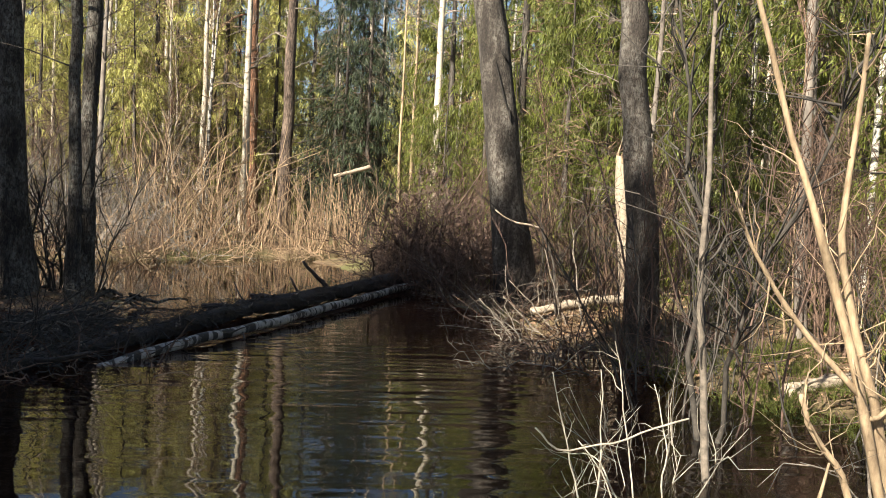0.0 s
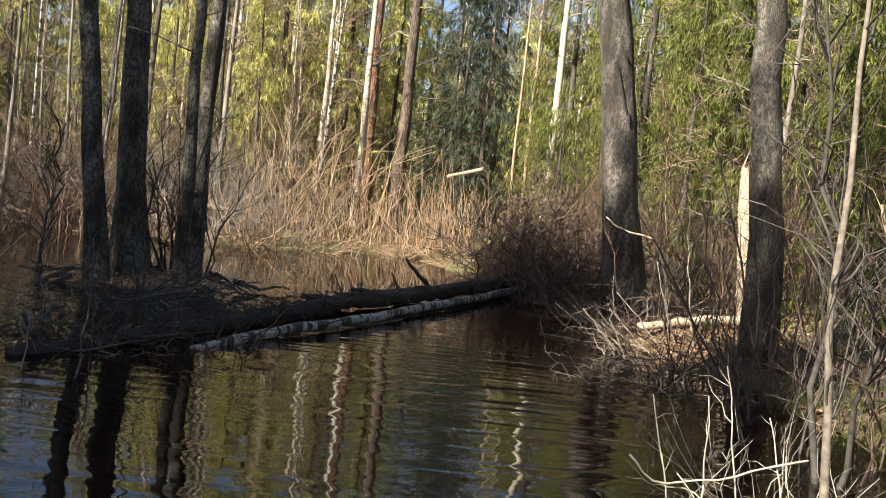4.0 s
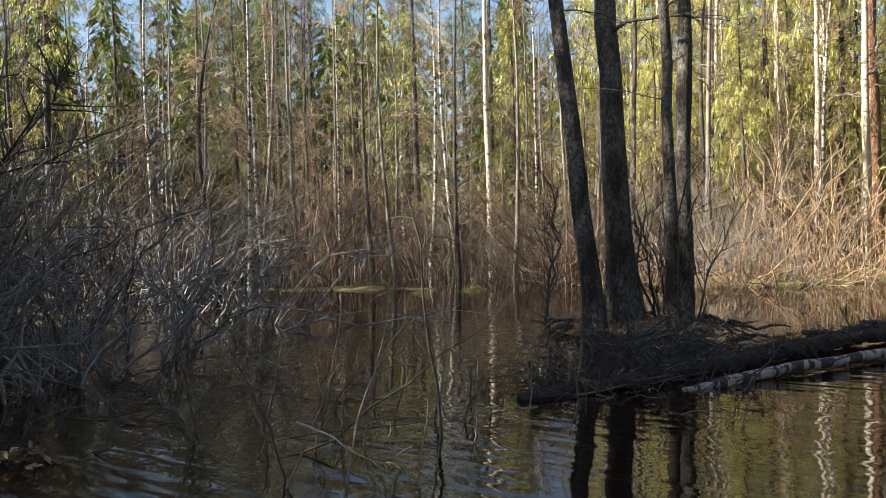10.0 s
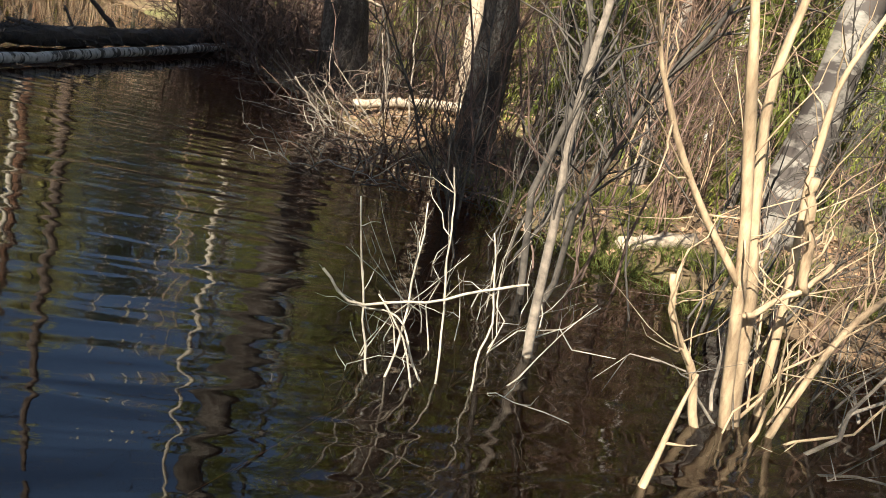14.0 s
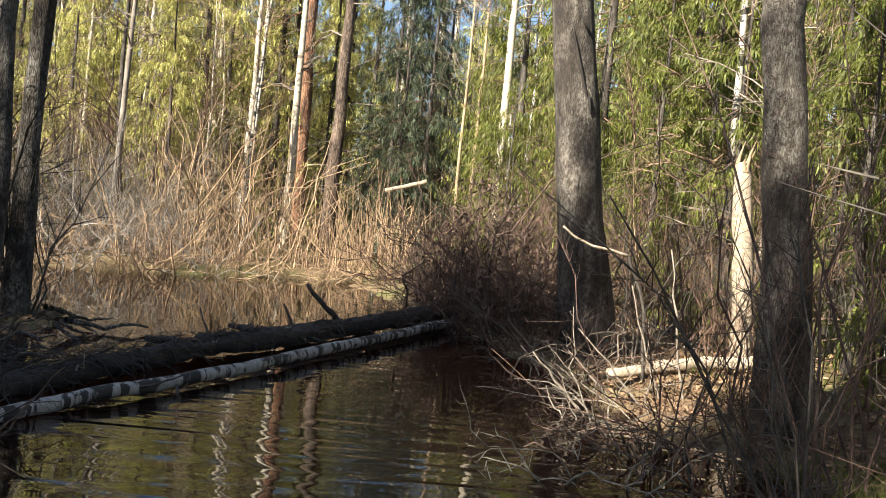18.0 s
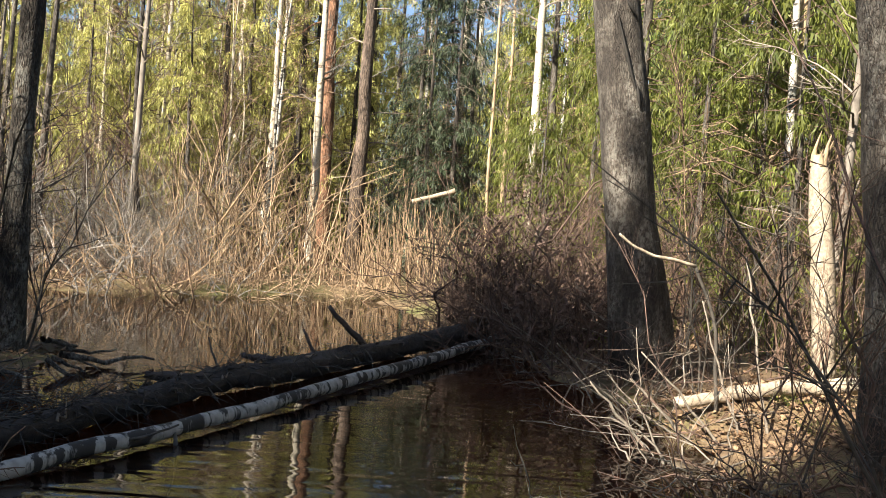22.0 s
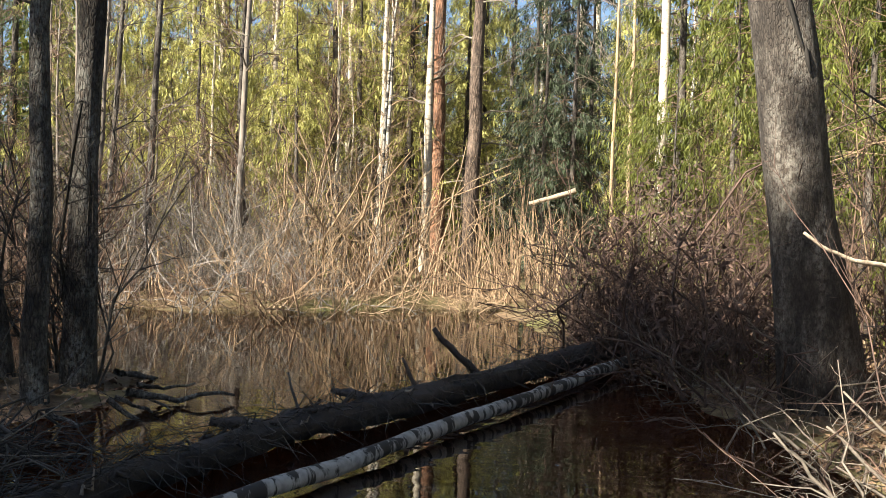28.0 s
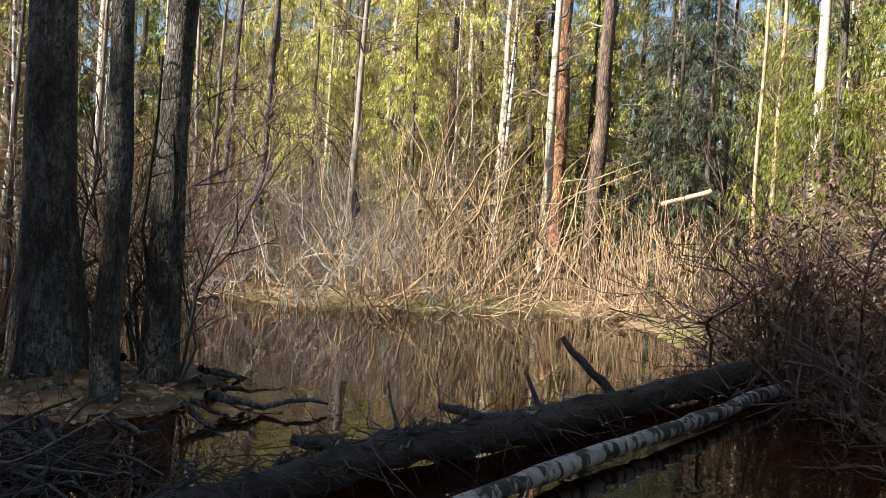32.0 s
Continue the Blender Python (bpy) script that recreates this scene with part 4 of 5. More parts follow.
# the dark gap beside the pines: these needles carry shade in their colour
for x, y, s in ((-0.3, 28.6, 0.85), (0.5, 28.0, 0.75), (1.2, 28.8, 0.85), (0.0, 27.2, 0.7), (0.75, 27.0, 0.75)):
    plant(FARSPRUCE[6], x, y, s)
for i in range(12):
    y = rng.uniform(31, 40)
    plant(FARSPRUCE[0], 0.5 + rng.uniform(-0.05, 0.045) * (y - 4), y, rng.uniform(0.4, 0.52))
far_woods("far_woods", -14, 30, 42, (M_SPRUCE_Y, M_SPRUCE_Y), "yellow-green spruces far behind the bank, sunlight put into their colour", 44, 56, 7, 12, 0.6)
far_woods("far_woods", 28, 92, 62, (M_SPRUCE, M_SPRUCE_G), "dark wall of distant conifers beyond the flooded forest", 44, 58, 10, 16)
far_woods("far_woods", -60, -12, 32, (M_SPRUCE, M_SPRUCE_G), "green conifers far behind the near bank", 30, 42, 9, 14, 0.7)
# unseen woods added behind the path to cast shade on the pond
rng = np.random.default_rng(77)
for x, y, i, s in ((-10.9, 0.1, 5, 0.902), (-11.6, 1.3, 4, 0.828), (-10.2, 1.2, 4, 0.791), (-13.4, 2.6, 4, 0.874), (-11.4, -1.4, 5, 0.828), (-12.4, 0.4, 4, 0.874), (-13.8, -1.2, 4, 0.966), (-14.8, 1.4, 5, 1.012), (-16.6, 0.4, 4, 0.966), (-13, -3.4, 4, 0.828),
                   (-9.2, -5.6, 5, 0.7), (-9.7, -4.6, 5, 0.95), (-8.7, -4.2, 4, 0.66), (-6.4, -7.4, 3, 0.75), (-6.2, -8.4, 4, 0.9), (-6.2, -1.4, 7, 1), (-9.5, -0.5, 7, 0.92), (-3.6, -4.6, 7, 0.9), (-10.6, -0.8, 4, 0.86), (-9.6, -1.4, 2, 0.95), (-8.2, -4.2, 2, 0.95), (-5.6, -6.6, 2, 0.9), (-12.2, -6.5, 1, 1), (-16.5, -4.5, 0, 1),
                   (-18.6, 2.6, 3, 1), (-20.5, 1.5, 0, 1), (-22.5, 4.0, 3, 1.05), (-25, 2.6, 0, 1.1), (-27.5, 5.0, 3, 1.1), (-30, 4, 0, 1.1), (-33, 7.0, 3, 1.1), (-20, -2.5, 0, 1.1), (-24, -1, 3, 1.1), (-29, 0, 0, 1.1)):
    plant(FARSPRUCE[i], x, y, s)
# bare trees added out of view behind the path, for dappled shade
for x, y in ((-3.4, -2.6), (-5.8, -3.6), (-1.2, -4.4), (1.6, -3.2), (4.2, -2.6), (-7.4, -5), (-2.6, -6.4), (0.4, -7.6), (3.4, -6), (6.4, -1), (6.8, -5), (-5, -8), (8, 1.5)):
    bare(x, y)
for _ in range(30):
    a, d = radians(rng.uniform(110, 290)), rng.uniform(9, 24)
    x, y = -d * math.sin(a), d * math.cos(a)
    if x > -3 or y < -9:
        plant(FARSPRUCE[int(rng.integers(0, 4))], x, y, rng.uniform(0.7, 1.0))

# a pale broken log leaning out of the spruces
rng = np.random.default_rng(5)
fallen_log("snapped_log", [(-0.24, 25.5, 2.21), (0.3, 25.5, 2.38), (0.84, 25.5, 2.55)], 0.05, 0.065, M_DEADWOOD, "pale snapped trunk leaning out of the spruces", k=10)

# ================= shrubs =================
WILLOWS = [shrub("willow_shrub", (2.6, 3.1, 2.5, 3.0)[i], 0.95, 14, (30, 26, 24, 26)[i], (M_TAN, M_WILLOW, M_TAN, M_WILLOW)[i], "leafless tan willow shrub at the water's edge", "willow shrubs", lean=(0.9, 0.6, 1.9, 1.5)[i], r=0.021, wiggle=0.13, bend=0.3, arch=(0.0, 0.0, 0.2, 0.12)[i], reach=0.36, k=7) for i in range(4)]
SHOOTS = [shrub("willow_shoots", (2.4, 1.9)[i], 0.45, 17, 8, M_TAN, "upright reed-like tan willow shoots on the bank", "willow shoots", lean=0.16, r=0.014, wiggle=0.05, bend=0.08, k=5, reach=0.2) for i in range(2)]
GREYS = [shrub("bare_shrub", (2.6, 3.4, 2.0)[i], 0.6, 16, 200, M_TWIG, "tangled leafless grey shrub", "grey shrubs", lean=(0.6, 0.45, 0.9)[i], r=0.018) for i in range(3)]
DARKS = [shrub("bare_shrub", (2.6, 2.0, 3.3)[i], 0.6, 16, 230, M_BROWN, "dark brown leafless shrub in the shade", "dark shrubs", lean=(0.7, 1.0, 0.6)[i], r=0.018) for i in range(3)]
THICKET = [shrub("bare_shrub", (2.7, 3.3, 2.2)[i], 0.6, 13, 90, M_THICKET, "tangled silvery grey leafless willow shrub", "willow thicket", lean=(1.2, 0.8, 1.6)[i], r=0.021, bend=0.4, reach=0.36, k=8) for i in range(3)]
BRUSH = [shrub("dead_brush", (1.7, 2.1, 1.2)[i], 0.55, 20, 150, M_RUST, "tangle of rusty brown dead branches", "brown brush", lean=0.85, r=0.015, arch=0.15) for i in range(3)]
for i in range(3):
    dead_needles(BRUSH[i], (1.3, 1.6, 0.9)[i], 0.8, 70, M_RUST)
# mostly dark tones, which put part of the near bank's shade into the bark
SAPLINGS = [shrub("bare_sapling", (4.2, 3.2, 5.0, 3.6)[i], 0.12, (3, 5, 2, 4)[i], 90, (M_BROWN, M_DARKTWIG, M_WILLOW, M_BROWN)[i], "slim leafless sapling among the undergrowth", "saplings", lean=0.22, r=0.02, k=8, bend=0.12, wiggle=0.1, category="sapling", fmat=(M_BROWN, M_DARKTWIG, M_BROWN, M_BROWN)[i], reach=0.22) for i in range(4)]
any_of = lambda some: some[int(rng.integers(0, len(some)))]
for x in np.arange(-4.6, 0.5, 0.72):
    for row in range(2):
        plant(WILLOWS[int(rng.integers(2, 4))] if x < -2.8 else any_of(WILLOWS), x + rng.normal() * 0.25, float(far_shore(x)) + 0.1 + 0.9 * row + rng.normal() * 0.25, rng.uniform(0.5, 0.9))
for x, y, k in ((-5.2, 21.2, 0.95), (-4.5, 22.3, 1.1), (-3.9, 21.6, 1.0), (-3.3, 22.8, 1.15), (-2.7, 22.4, 1.0), (-4.2, 23.8, 1.2), (-3.0, 24.2, 1.1), (-6.4, 23.6, 1.0)):
    plant(any_of(WILLOWS[:2]), x, y, k)
for x, y in ((-1.9, 22.6), (-1.3, 22.2), (-0.8, 22.9), (-0.4, 22.3), (-1.0, 23.6), (-2.2, 23.4), (0.1, 22.8), (-3.4, 22.4), (-0.3, 24.2), (0.6, 23.4)):
    plant(any_of(SHOOTS), x, y, rng.uniform(0.8, 1.15))
for i, x in enumerate(np.arange(-8.4, -3.0, 0.45)):
    plant((WILLOWS[3], DARKS[1], WILLOWS[2], THICKET[2])[i % 4], x, float(far_shore(x)) + 0.15 + rng.normal() * 0.2, rng.uniform(0.5, 0.8), tilt=12)
for _ in range(9):
    plant(any_of(SAPLINGS), rng.uniform(-7.5, -3.4), rng.uniform(22, 25.5), rng.uniform(0.8, 1.2))
for i in range(26):
    plant((GREYS + THICKET)[i % 6], rng.uniform(-11, -3.6), rng.uniform(19.6, 23), rng.uniform(0.55, 0.9))
for _ in range(60):
    a, d = radians(rng.uniform(22, 78)), rng.uniform(19, 32)
    plant(any_of(DARKS + GREYS[:1]), -d * math.sin(a), d * math.cos(a) + 1, rng.uniform(0.8, 1.3))
# the dark thicket on the left of the pond
for x, y, s in ((-8.2, 4.4, 1.1), (-9.2, 5.2, 1.2), (-10.1, 6.8, 1.2), (-9.6, 3.6, 1.2), (-11, 5.4, 1.3), (-10.8, 9.0, 1.1), (-11.8, 8.0, 1.2), (-12.6, 6.6, 1.3), (-12.4, 10, 1.1), (-13.6, 8.6, 1.3), (-11.6, 3.8, 1.3), (-14.4, 10.4, 1.2), (-13.2, 5.0, 1.3), (-14.5, 12.2, 1.0)):
    plant(any_of(THICKET + DARKS[:1]), x, y, s)
for x, y, s in ((-7.3, 5.0, 0.8), (-7.6, 6.0, 0.9), (-8.3, 7.0, 1.0), (-8.8, 8.2, 1.0), (-7.0, 4.2, 0.8), (-9.4, 9.4, 1.0), (-7.9, 3.4, 0.9), (-6.8, 3.3, 0.8)):
    plant(any_of(THICKET), x, y, s * 1.05)
for x, y in ((1.4, 15.0), (1.9, 15.7), (1.3, 16.3), (1.8, 17.0), (2.5, 15.0), (2.5, 16.4), (1.5, 18.2), (3.1, 16.2), (3.3, 14.8), (2.1, 14.0), (2.4, 17.8), (1.5, 14.2), (2.2, 13.2), (1.0, 19.2)):
    plant(any_of(BRUSH), x, y, rng.uniform(0.8, 1.25))
heap = shrub("brush_heap", 2.9, 0.9, 60, 420, M_RUST, "high heap of rusty dead spruce branches", r=0.017, lean=0.5, arch=0.25, bend=0.45, at=(1.7, 15.4, 0.05), k=8)
low_heap = shrub("brush_heap", 2.0, 0.8, 26, 220, M_RUST, "dark heap of dead branches at the shore", r=0.016, lean=0.9, arch=0.25, bend=0.45, at=(1.9, 14.4, 0.1), k=8)
dead_needles(heap, 2.4, 1.1, 800, M_RUST)
dead_needles(low_heap, 1.3, 1.0, 140, M_RUST)
# undergrowth of the near bank
made = 0
while made < 42:
    y = rng.uniform(3.4, 19)
    x = float(np.interp(y, [3.4, 8, 11, 12.5, 15, 19], [4.6, 4.5, 4.7, 3.7, 3.2, 1.6])) + rng.uniform(0, 1) ** 1.4 * 4.5
    if not (3.7 < x < 5.2 and 8.5 < y < 11.5):
        plant(any_of(SAPLINGS + DARKS[:1] + SAPLINGS), x, y, rng.uniform(0.5, 0.95))
        made += 1
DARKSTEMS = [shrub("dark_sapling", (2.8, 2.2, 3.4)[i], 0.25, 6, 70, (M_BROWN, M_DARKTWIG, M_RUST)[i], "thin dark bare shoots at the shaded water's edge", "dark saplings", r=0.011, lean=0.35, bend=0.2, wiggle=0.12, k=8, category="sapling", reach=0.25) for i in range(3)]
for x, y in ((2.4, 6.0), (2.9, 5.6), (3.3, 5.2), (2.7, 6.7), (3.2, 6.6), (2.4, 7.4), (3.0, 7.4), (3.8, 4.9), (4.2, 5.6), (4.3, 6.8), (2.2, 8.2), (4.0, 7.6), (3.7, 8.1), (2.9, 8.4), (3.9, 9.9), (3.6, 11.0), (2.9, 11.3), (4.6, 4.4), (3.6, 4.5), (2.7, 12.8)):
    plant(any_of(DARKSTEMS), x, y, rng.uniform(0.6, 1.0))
EDGE = [shrub("bank_shrub", (1.5, 1.1)[i], 0.2, 9, 34, (M_TWIG, M_RUST)[i], "arching bare shoots leaning out over the water", "bank shoots", r=0.013, lean=1.5, bend=0.35, arch=0.2, k=8) for i in range(2)]
for x, y, s in ((2.35, 12.2, 1.0), (2.2, 11.3, 0.9), (2.0, 10.7, 0.8), (2.15, 9.9, 0.7), (2.6, 8.8, 0.8), (3.0, 8.3, 0.9), (3.2, 7.5, 0.9), (2.5, 11.8, 1.0), (2.4, 13.2, 1.0), (1.9, 13.4, 0.8), (2.3, 10.4, 0.8), (3.9, 9.2, 0.9), (2.9, 12.6, 1.1), (3.5, 12.4, 1.1)):
    plant(EDGE[int(rng.integers(0, 2))], x, y, s)
discard(THICKET + BARE + SPRUCES + FARSPRUCE + WILLOWS + GREYS + DARKS + BRUSH + SHOOTS + SAPLINGS + EDGE + DARKSTEMS)

rng = np.random.default_rng(9)
# ================= by the path: pale dead willow, twigs and saplings =================
def stems(name, lines, mat, label, category="shrub", side=8, fine=0, fr=0.006, fl=0.35, fmat=None):
    """A clump of stems along given lines, each a part, with side twigs."""
    o = np.array(lines[0][0][0])
    t = thing(name, *o, label, category)
    for pts, r0, r1 in lines:
        P = centre_line(pts, 14) - o
        part("stem", mesh_from("stem", *capped(P, np.linspace(r0, r1, 14), side, 0.07), mat), t)
        if fine:
            C, CR = offshoots(P[None], None, fine, fl, fr, k=6, lo=0.2, wiggle=0.15, bend=0.3)
            for i in range(fine):
                part("twig", mesh_from("twig", *tubes(C[i : i + 1], CR[i : i + 1], 5), fmat or mat), t)
    return t


stems("dead_willow", [
    ([(2.84, 3.95, -0.1), (2.66, 3.97, 0.6), (2.5, 3.98, 1.1), (2.34, 4.0, 1.55), (2.2, 4.02, 1.95), (2.0, 4.05, 2.6)], 0.03, 0.012),
    ([(2.91, 3.98, -0.1), (2.77, 4.0, 0.5), (2.63, 4.02, 0.95), (2.52, 4.04, 1.4), (2.56, 4.05, 1.8), (2.62, 4.07, 2.45)], 0.028, 0.012),
    ([(3.12, 4.1, -0.1), (3.02, 4.13, 0.7), (2.94, 4.16, 1.2), (2.96, 4.17, 1.5), (3.1, 4.16, 1.95)], 0.022, 0.009),
    ([(2.98, 3.9, -0.1), (3.1, 3.9, 0.32), (3.28, 3.9, 0.64), (3.45, 3.89, 0.8), (3.7, 3.87, 1.02)], 0.018, 0.008),
    ([(2.7, 3.93, -0.08), (2.54, 3.94, 0.24), (2.38, 3.96, 0.48), (2.33, 3.97, 0.62)], 0.02, 0.013),
    ([(2.66, 3.97, 0.6), (2.42, 4.02, 0.85), (2.22, 4.05, 1.1), (2.06, 4.08, 1.35), (1.98, 4.1, 1.62)], 0.018, 0.007),
    ([(2.7, 3.96, 0.5), (2.84, 3.95, 0.58), (2.95, 3.94, 0.66), (3.02, 3.93, 0.78)], 0.014, 0.01),
    ([(2.95, 3.94, 0.64), (2.88, 3.94, 0.82), (2.83, 3.94, 0.98), (2.79, 3.94, 1.1)], 0.02, 0.019),
], M_STEM, "clump of tall pale dead willow stems in shallow water", fine=9, fr=0.005, fl=0.6)
shrub("dead_willow", 1.5, 0.2, 8, 30, M_STEM, "slim pale dead willow shoots", r=0.009, lean=0.7, bend=0.3, wiggle=0.12, at=(2.85, 4.0, 0), sides=6, k=9, reach=0.25)
shrub("dead_willow", 1.5, 0.3, 9, 40, M_TWIG, "low bent willow shoots at the water's edge", r=0.011, lean=1.3, bend=0.4, at=(3.25, 3.95, 0), sides=6, k=8)
stems("sapling", [([(2.11, 4.46, -0.15), (2.06, 4.47, 0.42), (2.0, 4.48, 0.88), (1.98, 4.48, 1.3), (2.0, 4.48, 1.9), (1.99, 4.5, 2.5), (1.98, 4.52, 3.1)], 0.024, 0.01)], M_TWIG, "thin grey sapling standing in the water", "sapling", fine=14, fr=0.008, fl=0.7, fmat=M_DARKTWIG)
stems("twig_tuft", [
    ([(1.02, 4.14, 0.38), (1.13, 4.11, 0.27), (1.38, 4.1, 0.3), (1.61, 4.08, 0.4), (1.79, 4.06, 0.46)], 0.0055, 0.005),
    ([(1.3, 4.11, -0.08), (1.2, 4.13, 0.24), (1.1, 4.16, 0.66)], 0.0055, 0.003),
    ([(1.33, 4.1, -0.08), (1.37, 4.12, 0.3), (1.35, 4.16, 0.68)], 0.0055, 0.003),
    ([(1.52, 4.08, -0.08), (1.34, 4.12, 0.24), (1.16, 4.15, 0.27)], 0.005, 0.003),
    ([(1.66, 4.05, -0.08), (1.7, 4.07, 0.32), (1.62, 4.12, 0.62)], 0.0055, 0.003),
    ([(1.54, 4.08, -0.08), (1.48, 4.15, 0.53), (1.43, 4.2, 0.82)], 0.005, 0.003),
    ([(1.45, 4.02, -0.08), (1.36, 4.05, 0.18), (1.22, 4.06, 0.34)], 0.005, 0.003),
], M_PALETWIG, "tuft of pale arching twigs rising from the water", side=6, fine=3, fr=0.0028, fl=0.25)
shrub("sapling", 3.6, 0.05, 2, 60, M_DARKTWIG, "dark forked sapling in the shallows", r=0.022, lean=0.2, bend=0.1, wiggle=0.1, at=(2.5, 5.4, 0), sides=7, k=10, category="sapling", reach=0.22)
for x, y, s in ((1.7, 4.35, 0.8), (1.5, 4.5, 0.7), (1.3, 4.4, 0.6), (1.95, 4.75, 0.9), (2.2, 5.0, 0.9), (1.85, 5.6, 0.7)):
    shrub("twig_tuft", 0.8 * s, 0.14, 6, 12, M_PALETWIG, "tuft of pale bare twigs rising from the water", "twig tufts", r=0.005, lean=0.7, bend=0.6, at=(x, y, 0), sides=5, k=7)


def stick(x, y, ln, way, r, mat, label, z=-0.1, bend=0.15, n=4):
    t = thing("stick", x, y, 0, label, "stick", "sticks in the water")
    P, R = twigs([(0, 0, z)], [way], ln, r, k=8, bend=bend, wiggle=0.1, taper=0.3)
    part("stem", mesh_from("stem", *capped(P[0], R[0], 6, 0.05), mat), t)
    C, CR = offshoots(P, R, n, ln * 0.35, r * 0.5, k=5, lo=0.35)
    for i in range(n):
        part("twig", mesh_from("twig", *tubes(C[i : i + 1], CR[i : i + 1], 4), mat), t)


stick(2.1, 3.45, 0.5, (0.05, 0.0, 1), 0.018, M_STEM, "broken yellow stick standing in the water", n=1)
stick(-2.75, 3.55, 0.55, (0.5, 0.05, -0.1), 0.007, M_PALETWIG, "pale broken stick above the water", z=0.42, n=1)
for i in range(30):
    x, y = rng.uniform(-4.6, -2.2), rng.uniform(3.6, 6.4)
    stick(x, y, rng.uniform(0.4, 1.2), (rng.normal() * 0.35, rng.normal() * 0.35, 1), rng.uniform(0.005, 0.01), (M_TWIG, M_BROWN, M_DARKTWIG)[i % 3], "thin bare stick standing in the dark water")
stick(-2.6, 4.6, 1.9, (0.0, 0.02, 1), 0.012, M_DARKTWIG, "tall thin dark stem standing in the water", n=6)
for i in range(16):
    x, y = rng.uniform(-7.2, -3.6), rng.uniform(3.0, 6.0)
    a = rng.uniform(-0.6, 0.8)
    stick(x, y, rng.uniform(0.8, 2.0), (math.cos(a), math.sin(a), 0.25), rng.uniform(0.005, 0.01), (M_DARKTWIG, M_TWIG)[i % 2], "bent branch arching over the water", z=-0.05, bend=0.35, n=5)
shrub("bent_sapling", 2.6, 0.03, 2, 40, M_DARKTWIG, "dark sapling leaning over the still water", r=0.024, lean=0.45, bend=0.15, at=(-5.36, 11.45, 0), k=9, category="sapling", sides=6)
shrub("bare_sapling", 3.8, 0.15, 6, 200, M_DARKTWIG, "branchy dark sapling reaching over the water", r=0.026, lean=0.5, bend=0.25, at=(-6.6, 3.0, 0), k=9, category="sapling", sides=6)
# twig tangles at the logs' near ends
for x, y, s in ((-2.9, 7.5, 1.0), (-2.45, 7.8, 0.9), (-3.3, 8.5, 1.1), (-2.2, 8.5, 0.8), (-3.3, 9.3, 1.0), (-1.9, 7.5, 0.7), (-2.6, 8.9, 0.9), (-3.5, 7.7, 0.8), (-2.9, 10.0, 0.8), (-3.1, 6.9, 0.8), (-2.75, 7.1, 0.7), (-2.3, 7.1, 0.8), (-1.7, 7.2, 0.6), (1.8, 7.8, 0.9), (2.2, 8.3, 1.1), (2.6, 7.6, 1.0), (2.9, 8.6, 1.1), (2.3, 9.2, 1.0), (3.2, 8.0, 1.1), (2.0, 11.0, 1.0), (1.9, 12.0, 1.1), (2.5, 11.4, 1.0)):
    shrub("twig_tangle", 0.8 * s, 0.4, 15, 46, (M_DARKTWIG, M_TWIG, M_BROWN)[int(rng.integers(0, 3))], "tangle of thin curved flood twigs in the water", "twig tangles", r=0.008, lean=2.2, bend=0.7, arch=0.35, at=(x, y, 0), k=8, sink=0.05)
# poles propped from the hummock out over the water
for x, y, dx, dz, ln, r in ((2.45, 9.36, -1, 0.95, 0.8, 0.016), (2.07, 9.19, -1, 1.0, 0.75, 0.014), (2.5, 9.55, -1.3, 0.8, 0.6, 0.012), (2.6, 9.3, -0.7, 1.0, 1.0, 0.013), (2.75, 9.4, -0.5, 1.2, 1.2, 0.012), (2.3, 9.8, -1.1, 0.6, 0.9, 0.01), (2.3, 10.6, -1.2, 0.7, 1.0, 0.013), (2.9, 9.3, -0.2, 1.0, 1.5, 0.014)):
    t = thing("leaning_pole", x + 0.1, y + 0.55, 0, "pale dead pole leaning out from the hummock over the water", "branch", "leaning poles")
    P, R = twigs([(0, 0, -0.12)], [(dx, 0.1, dz)], ln, r, k=9, bend=0.08, wiggle=0.07, taper=0.45)
    part("stem", mesh_from("stem", *capped(P[0], R[0], 7, 0.06), M_TWIG), t)
    C, CR = offshoots(P, R, 2, 0.4, 0.004, k=5, lo=0.3, wiggle=0.2)
    for i in range(2):
        part("twig", mesh_from("twig", *tubes(C[i : i + 1], CR[i : i + 1], 4), M_TWIG), t)
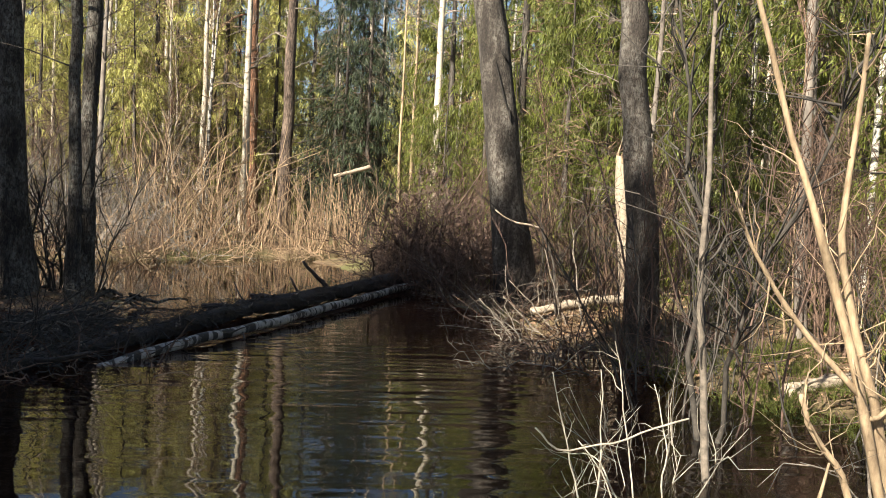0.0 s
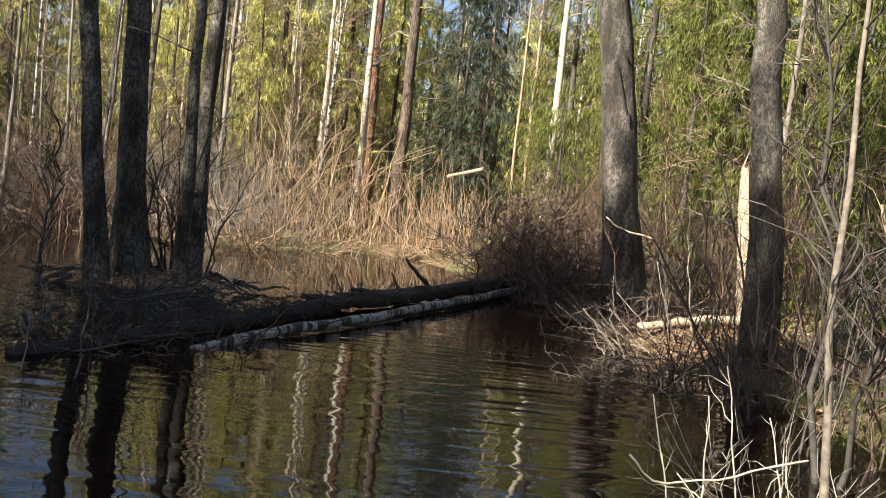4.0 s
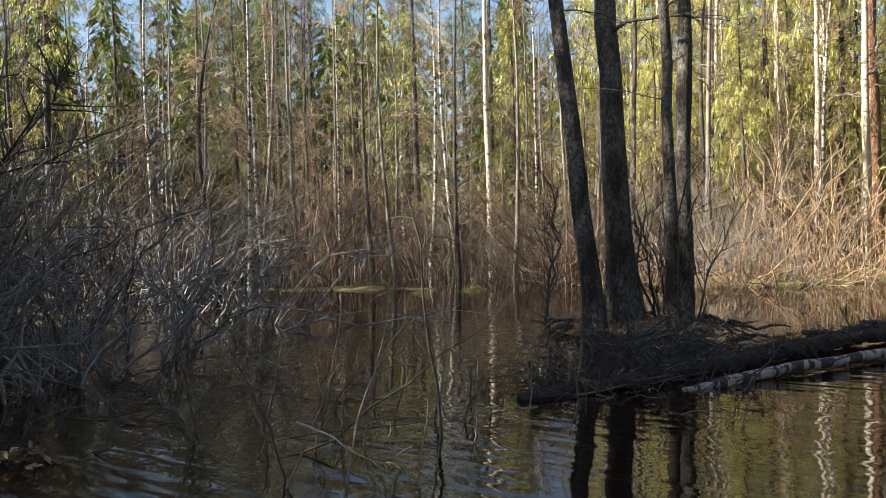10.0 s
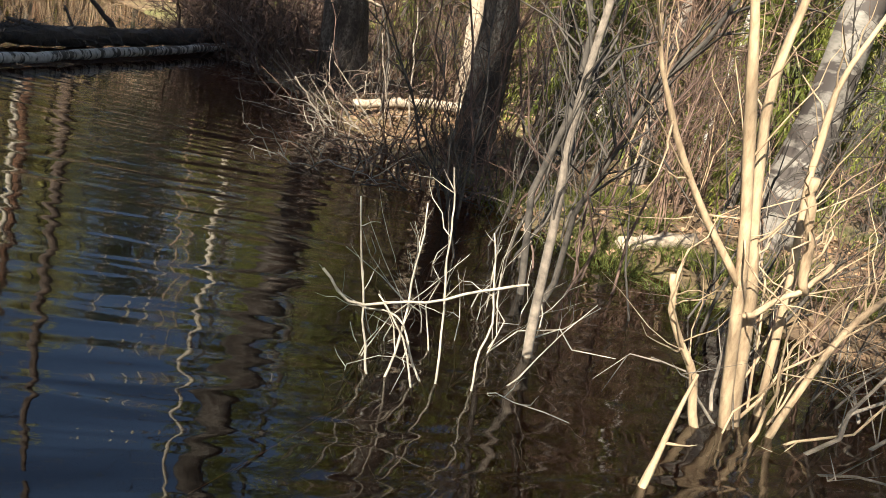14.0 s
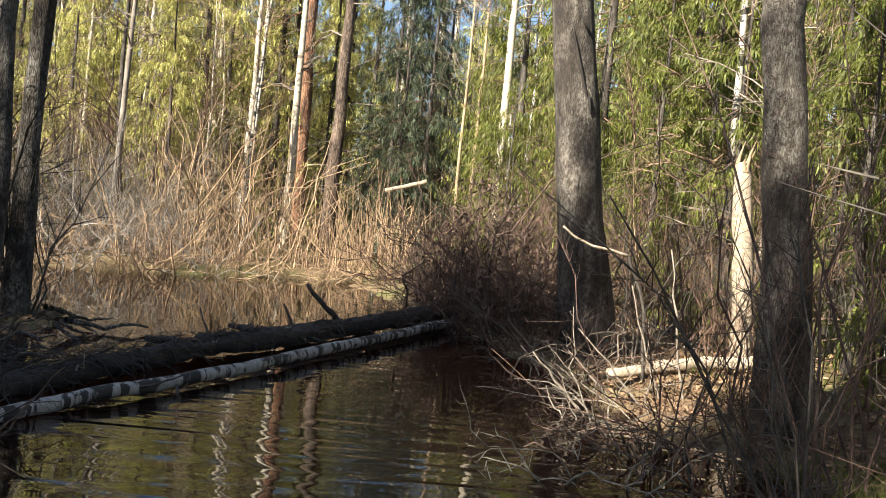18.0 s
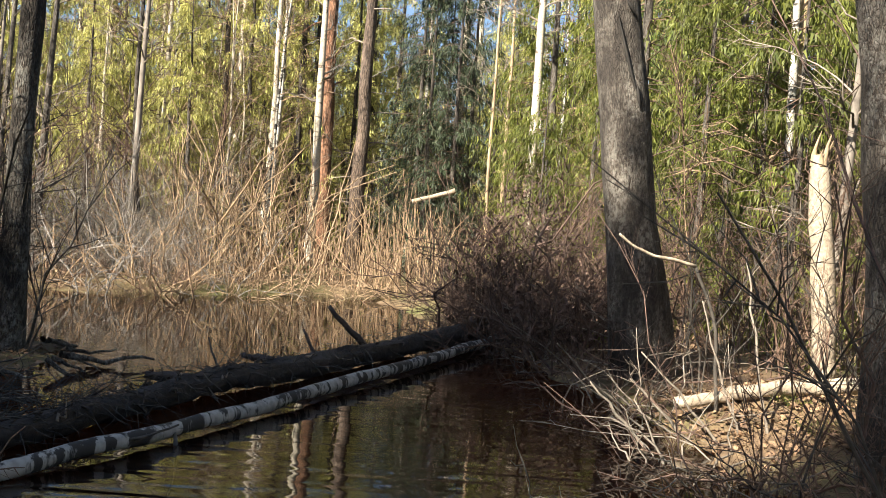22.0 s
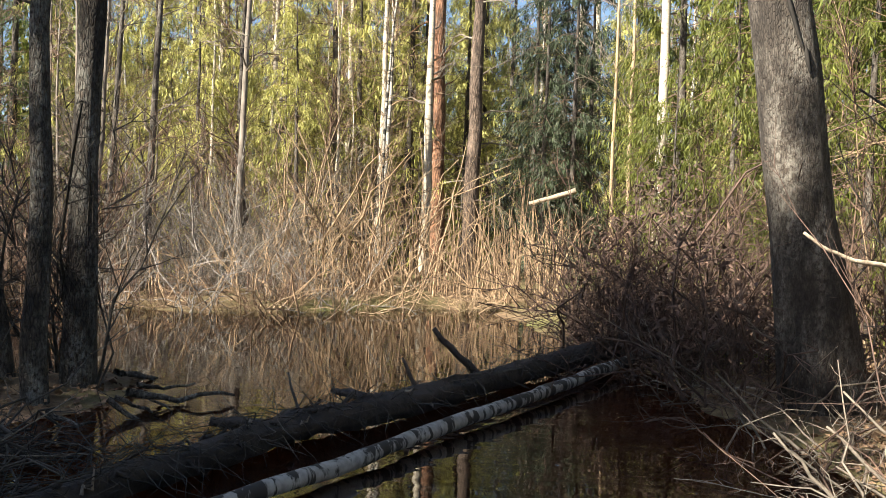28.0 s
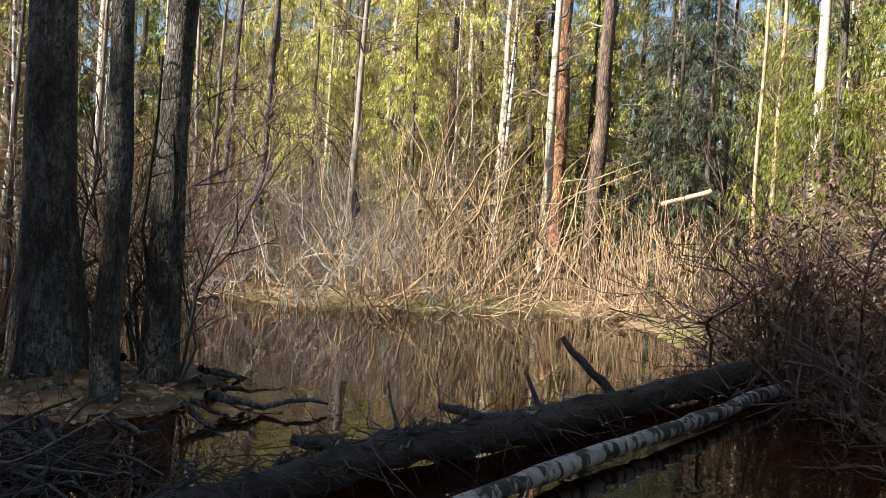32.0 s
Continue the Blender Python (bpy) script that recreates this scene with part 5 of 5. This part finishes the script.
# the bleached bow on the leaning trunk
bow = thing("dead_branch", 1.86, 10.15, 1.46, "bleached dead branch tip above the undergrowth", "branch")
P = centre_line([(0, 0, 0), (0.12, 0.0, -0.09), (0.24, 0.02, -0.14), (0.42, 0.04, -0.16), (0.6, 0.08, -0.2)], 12)
part("tip", mesh_from("tip", *capped(P, np.linspace(0.009, 0.015, 12), 7, 0.06), M_DEADWOOD), bow)
P = centre_line([(0.6, 0.08, -0.2), (0.8, 0.12, -0.6), (0.85, 0.15, -1.35)], 12)
part("stem", mesh_from("stem", *capped(P, np.linspace(0.012, 0.015, 12), 7, 0.06), M_DARKTWIG), bow)


# ================= sedge and moss =================
def tuft_mesh(n, h, spread, mat):
    a = rng.uniform(0, 2 * np.pi, n)
    d = rng.uniform(0, 1, n) * spread
    st = np.stack([np.cos(a) * d, np.sin(a) * d, np.full(n, -0.03)], 1)
    P, R = twigs(st, np.stack([np.cos(a) * 0.4, np.sin(a) * 0.4, np.ones(n)], 1), h * rng.uniform(0.5, 1.2, n), 0.005, k=3, bend=0.35, droop=0.25, taper=0.1)
    return mesh_from("blade", *tubes(P, R, 3), mat)


SEDGES = [tuft_mesh(60, 0.35, 0.14, M_SEDGE) for _ in range(2)] + [tuft_mesh(80, 0.2, 0.18, M_MOSS) for _ in range(2)]


def tuft(x, y, i, s=1.0, label="tuft of dead yellow sedge at the waterline"):
    t = thing("sedge_tuft", x, y, max(gz(x, y), -0.03), label, "grass", "sedge tufts")
    t.scale = (s, s, s)
    t.rotation_euler = (0, 0, rng.uniform(0, 6))
    stuff("blade", SEDGES[i], t)


for x in np.arange(-6.4, 0.2, 0.4):
    tuft(x + rng.normal() * 0.1, float(far_shore(x)) - 0.05 + rng.normal() * 0.2, int(rng.integers(0, 2)), rng.uniform(0.7, 1.4))
for _ in range(12):
    tuft(rng.uniform(-15, -9.5), rng.uniform(15.0, 17.2), int(rng.integers(0, 4)), rng.uniform(0.7, 1.3))
for _ in range(60):
    y = rng.uniform(5.4, 8.2)
    tuft(float(np.interp(y, [5.4, 8.2], [3.5, 2.9])) + rng.uniform(0, 1.8), y, 2 + int(rng.integers(0, 2)), rng.uniform(0.6, 1.3), "tuft of green moss and grass on the bank")
for _ in range(8):
    tuft(rng.uniform(2.2, 3.9), rng.uniform(9.4, 10.7), int(rng.integers(0, 4)), rng.uniform(0.4, 0.8), "dry grass tuft on the hummock")
tuft(2.55, 14.6, 2, 1.6, "cushion of bright green moss beside the trunk")
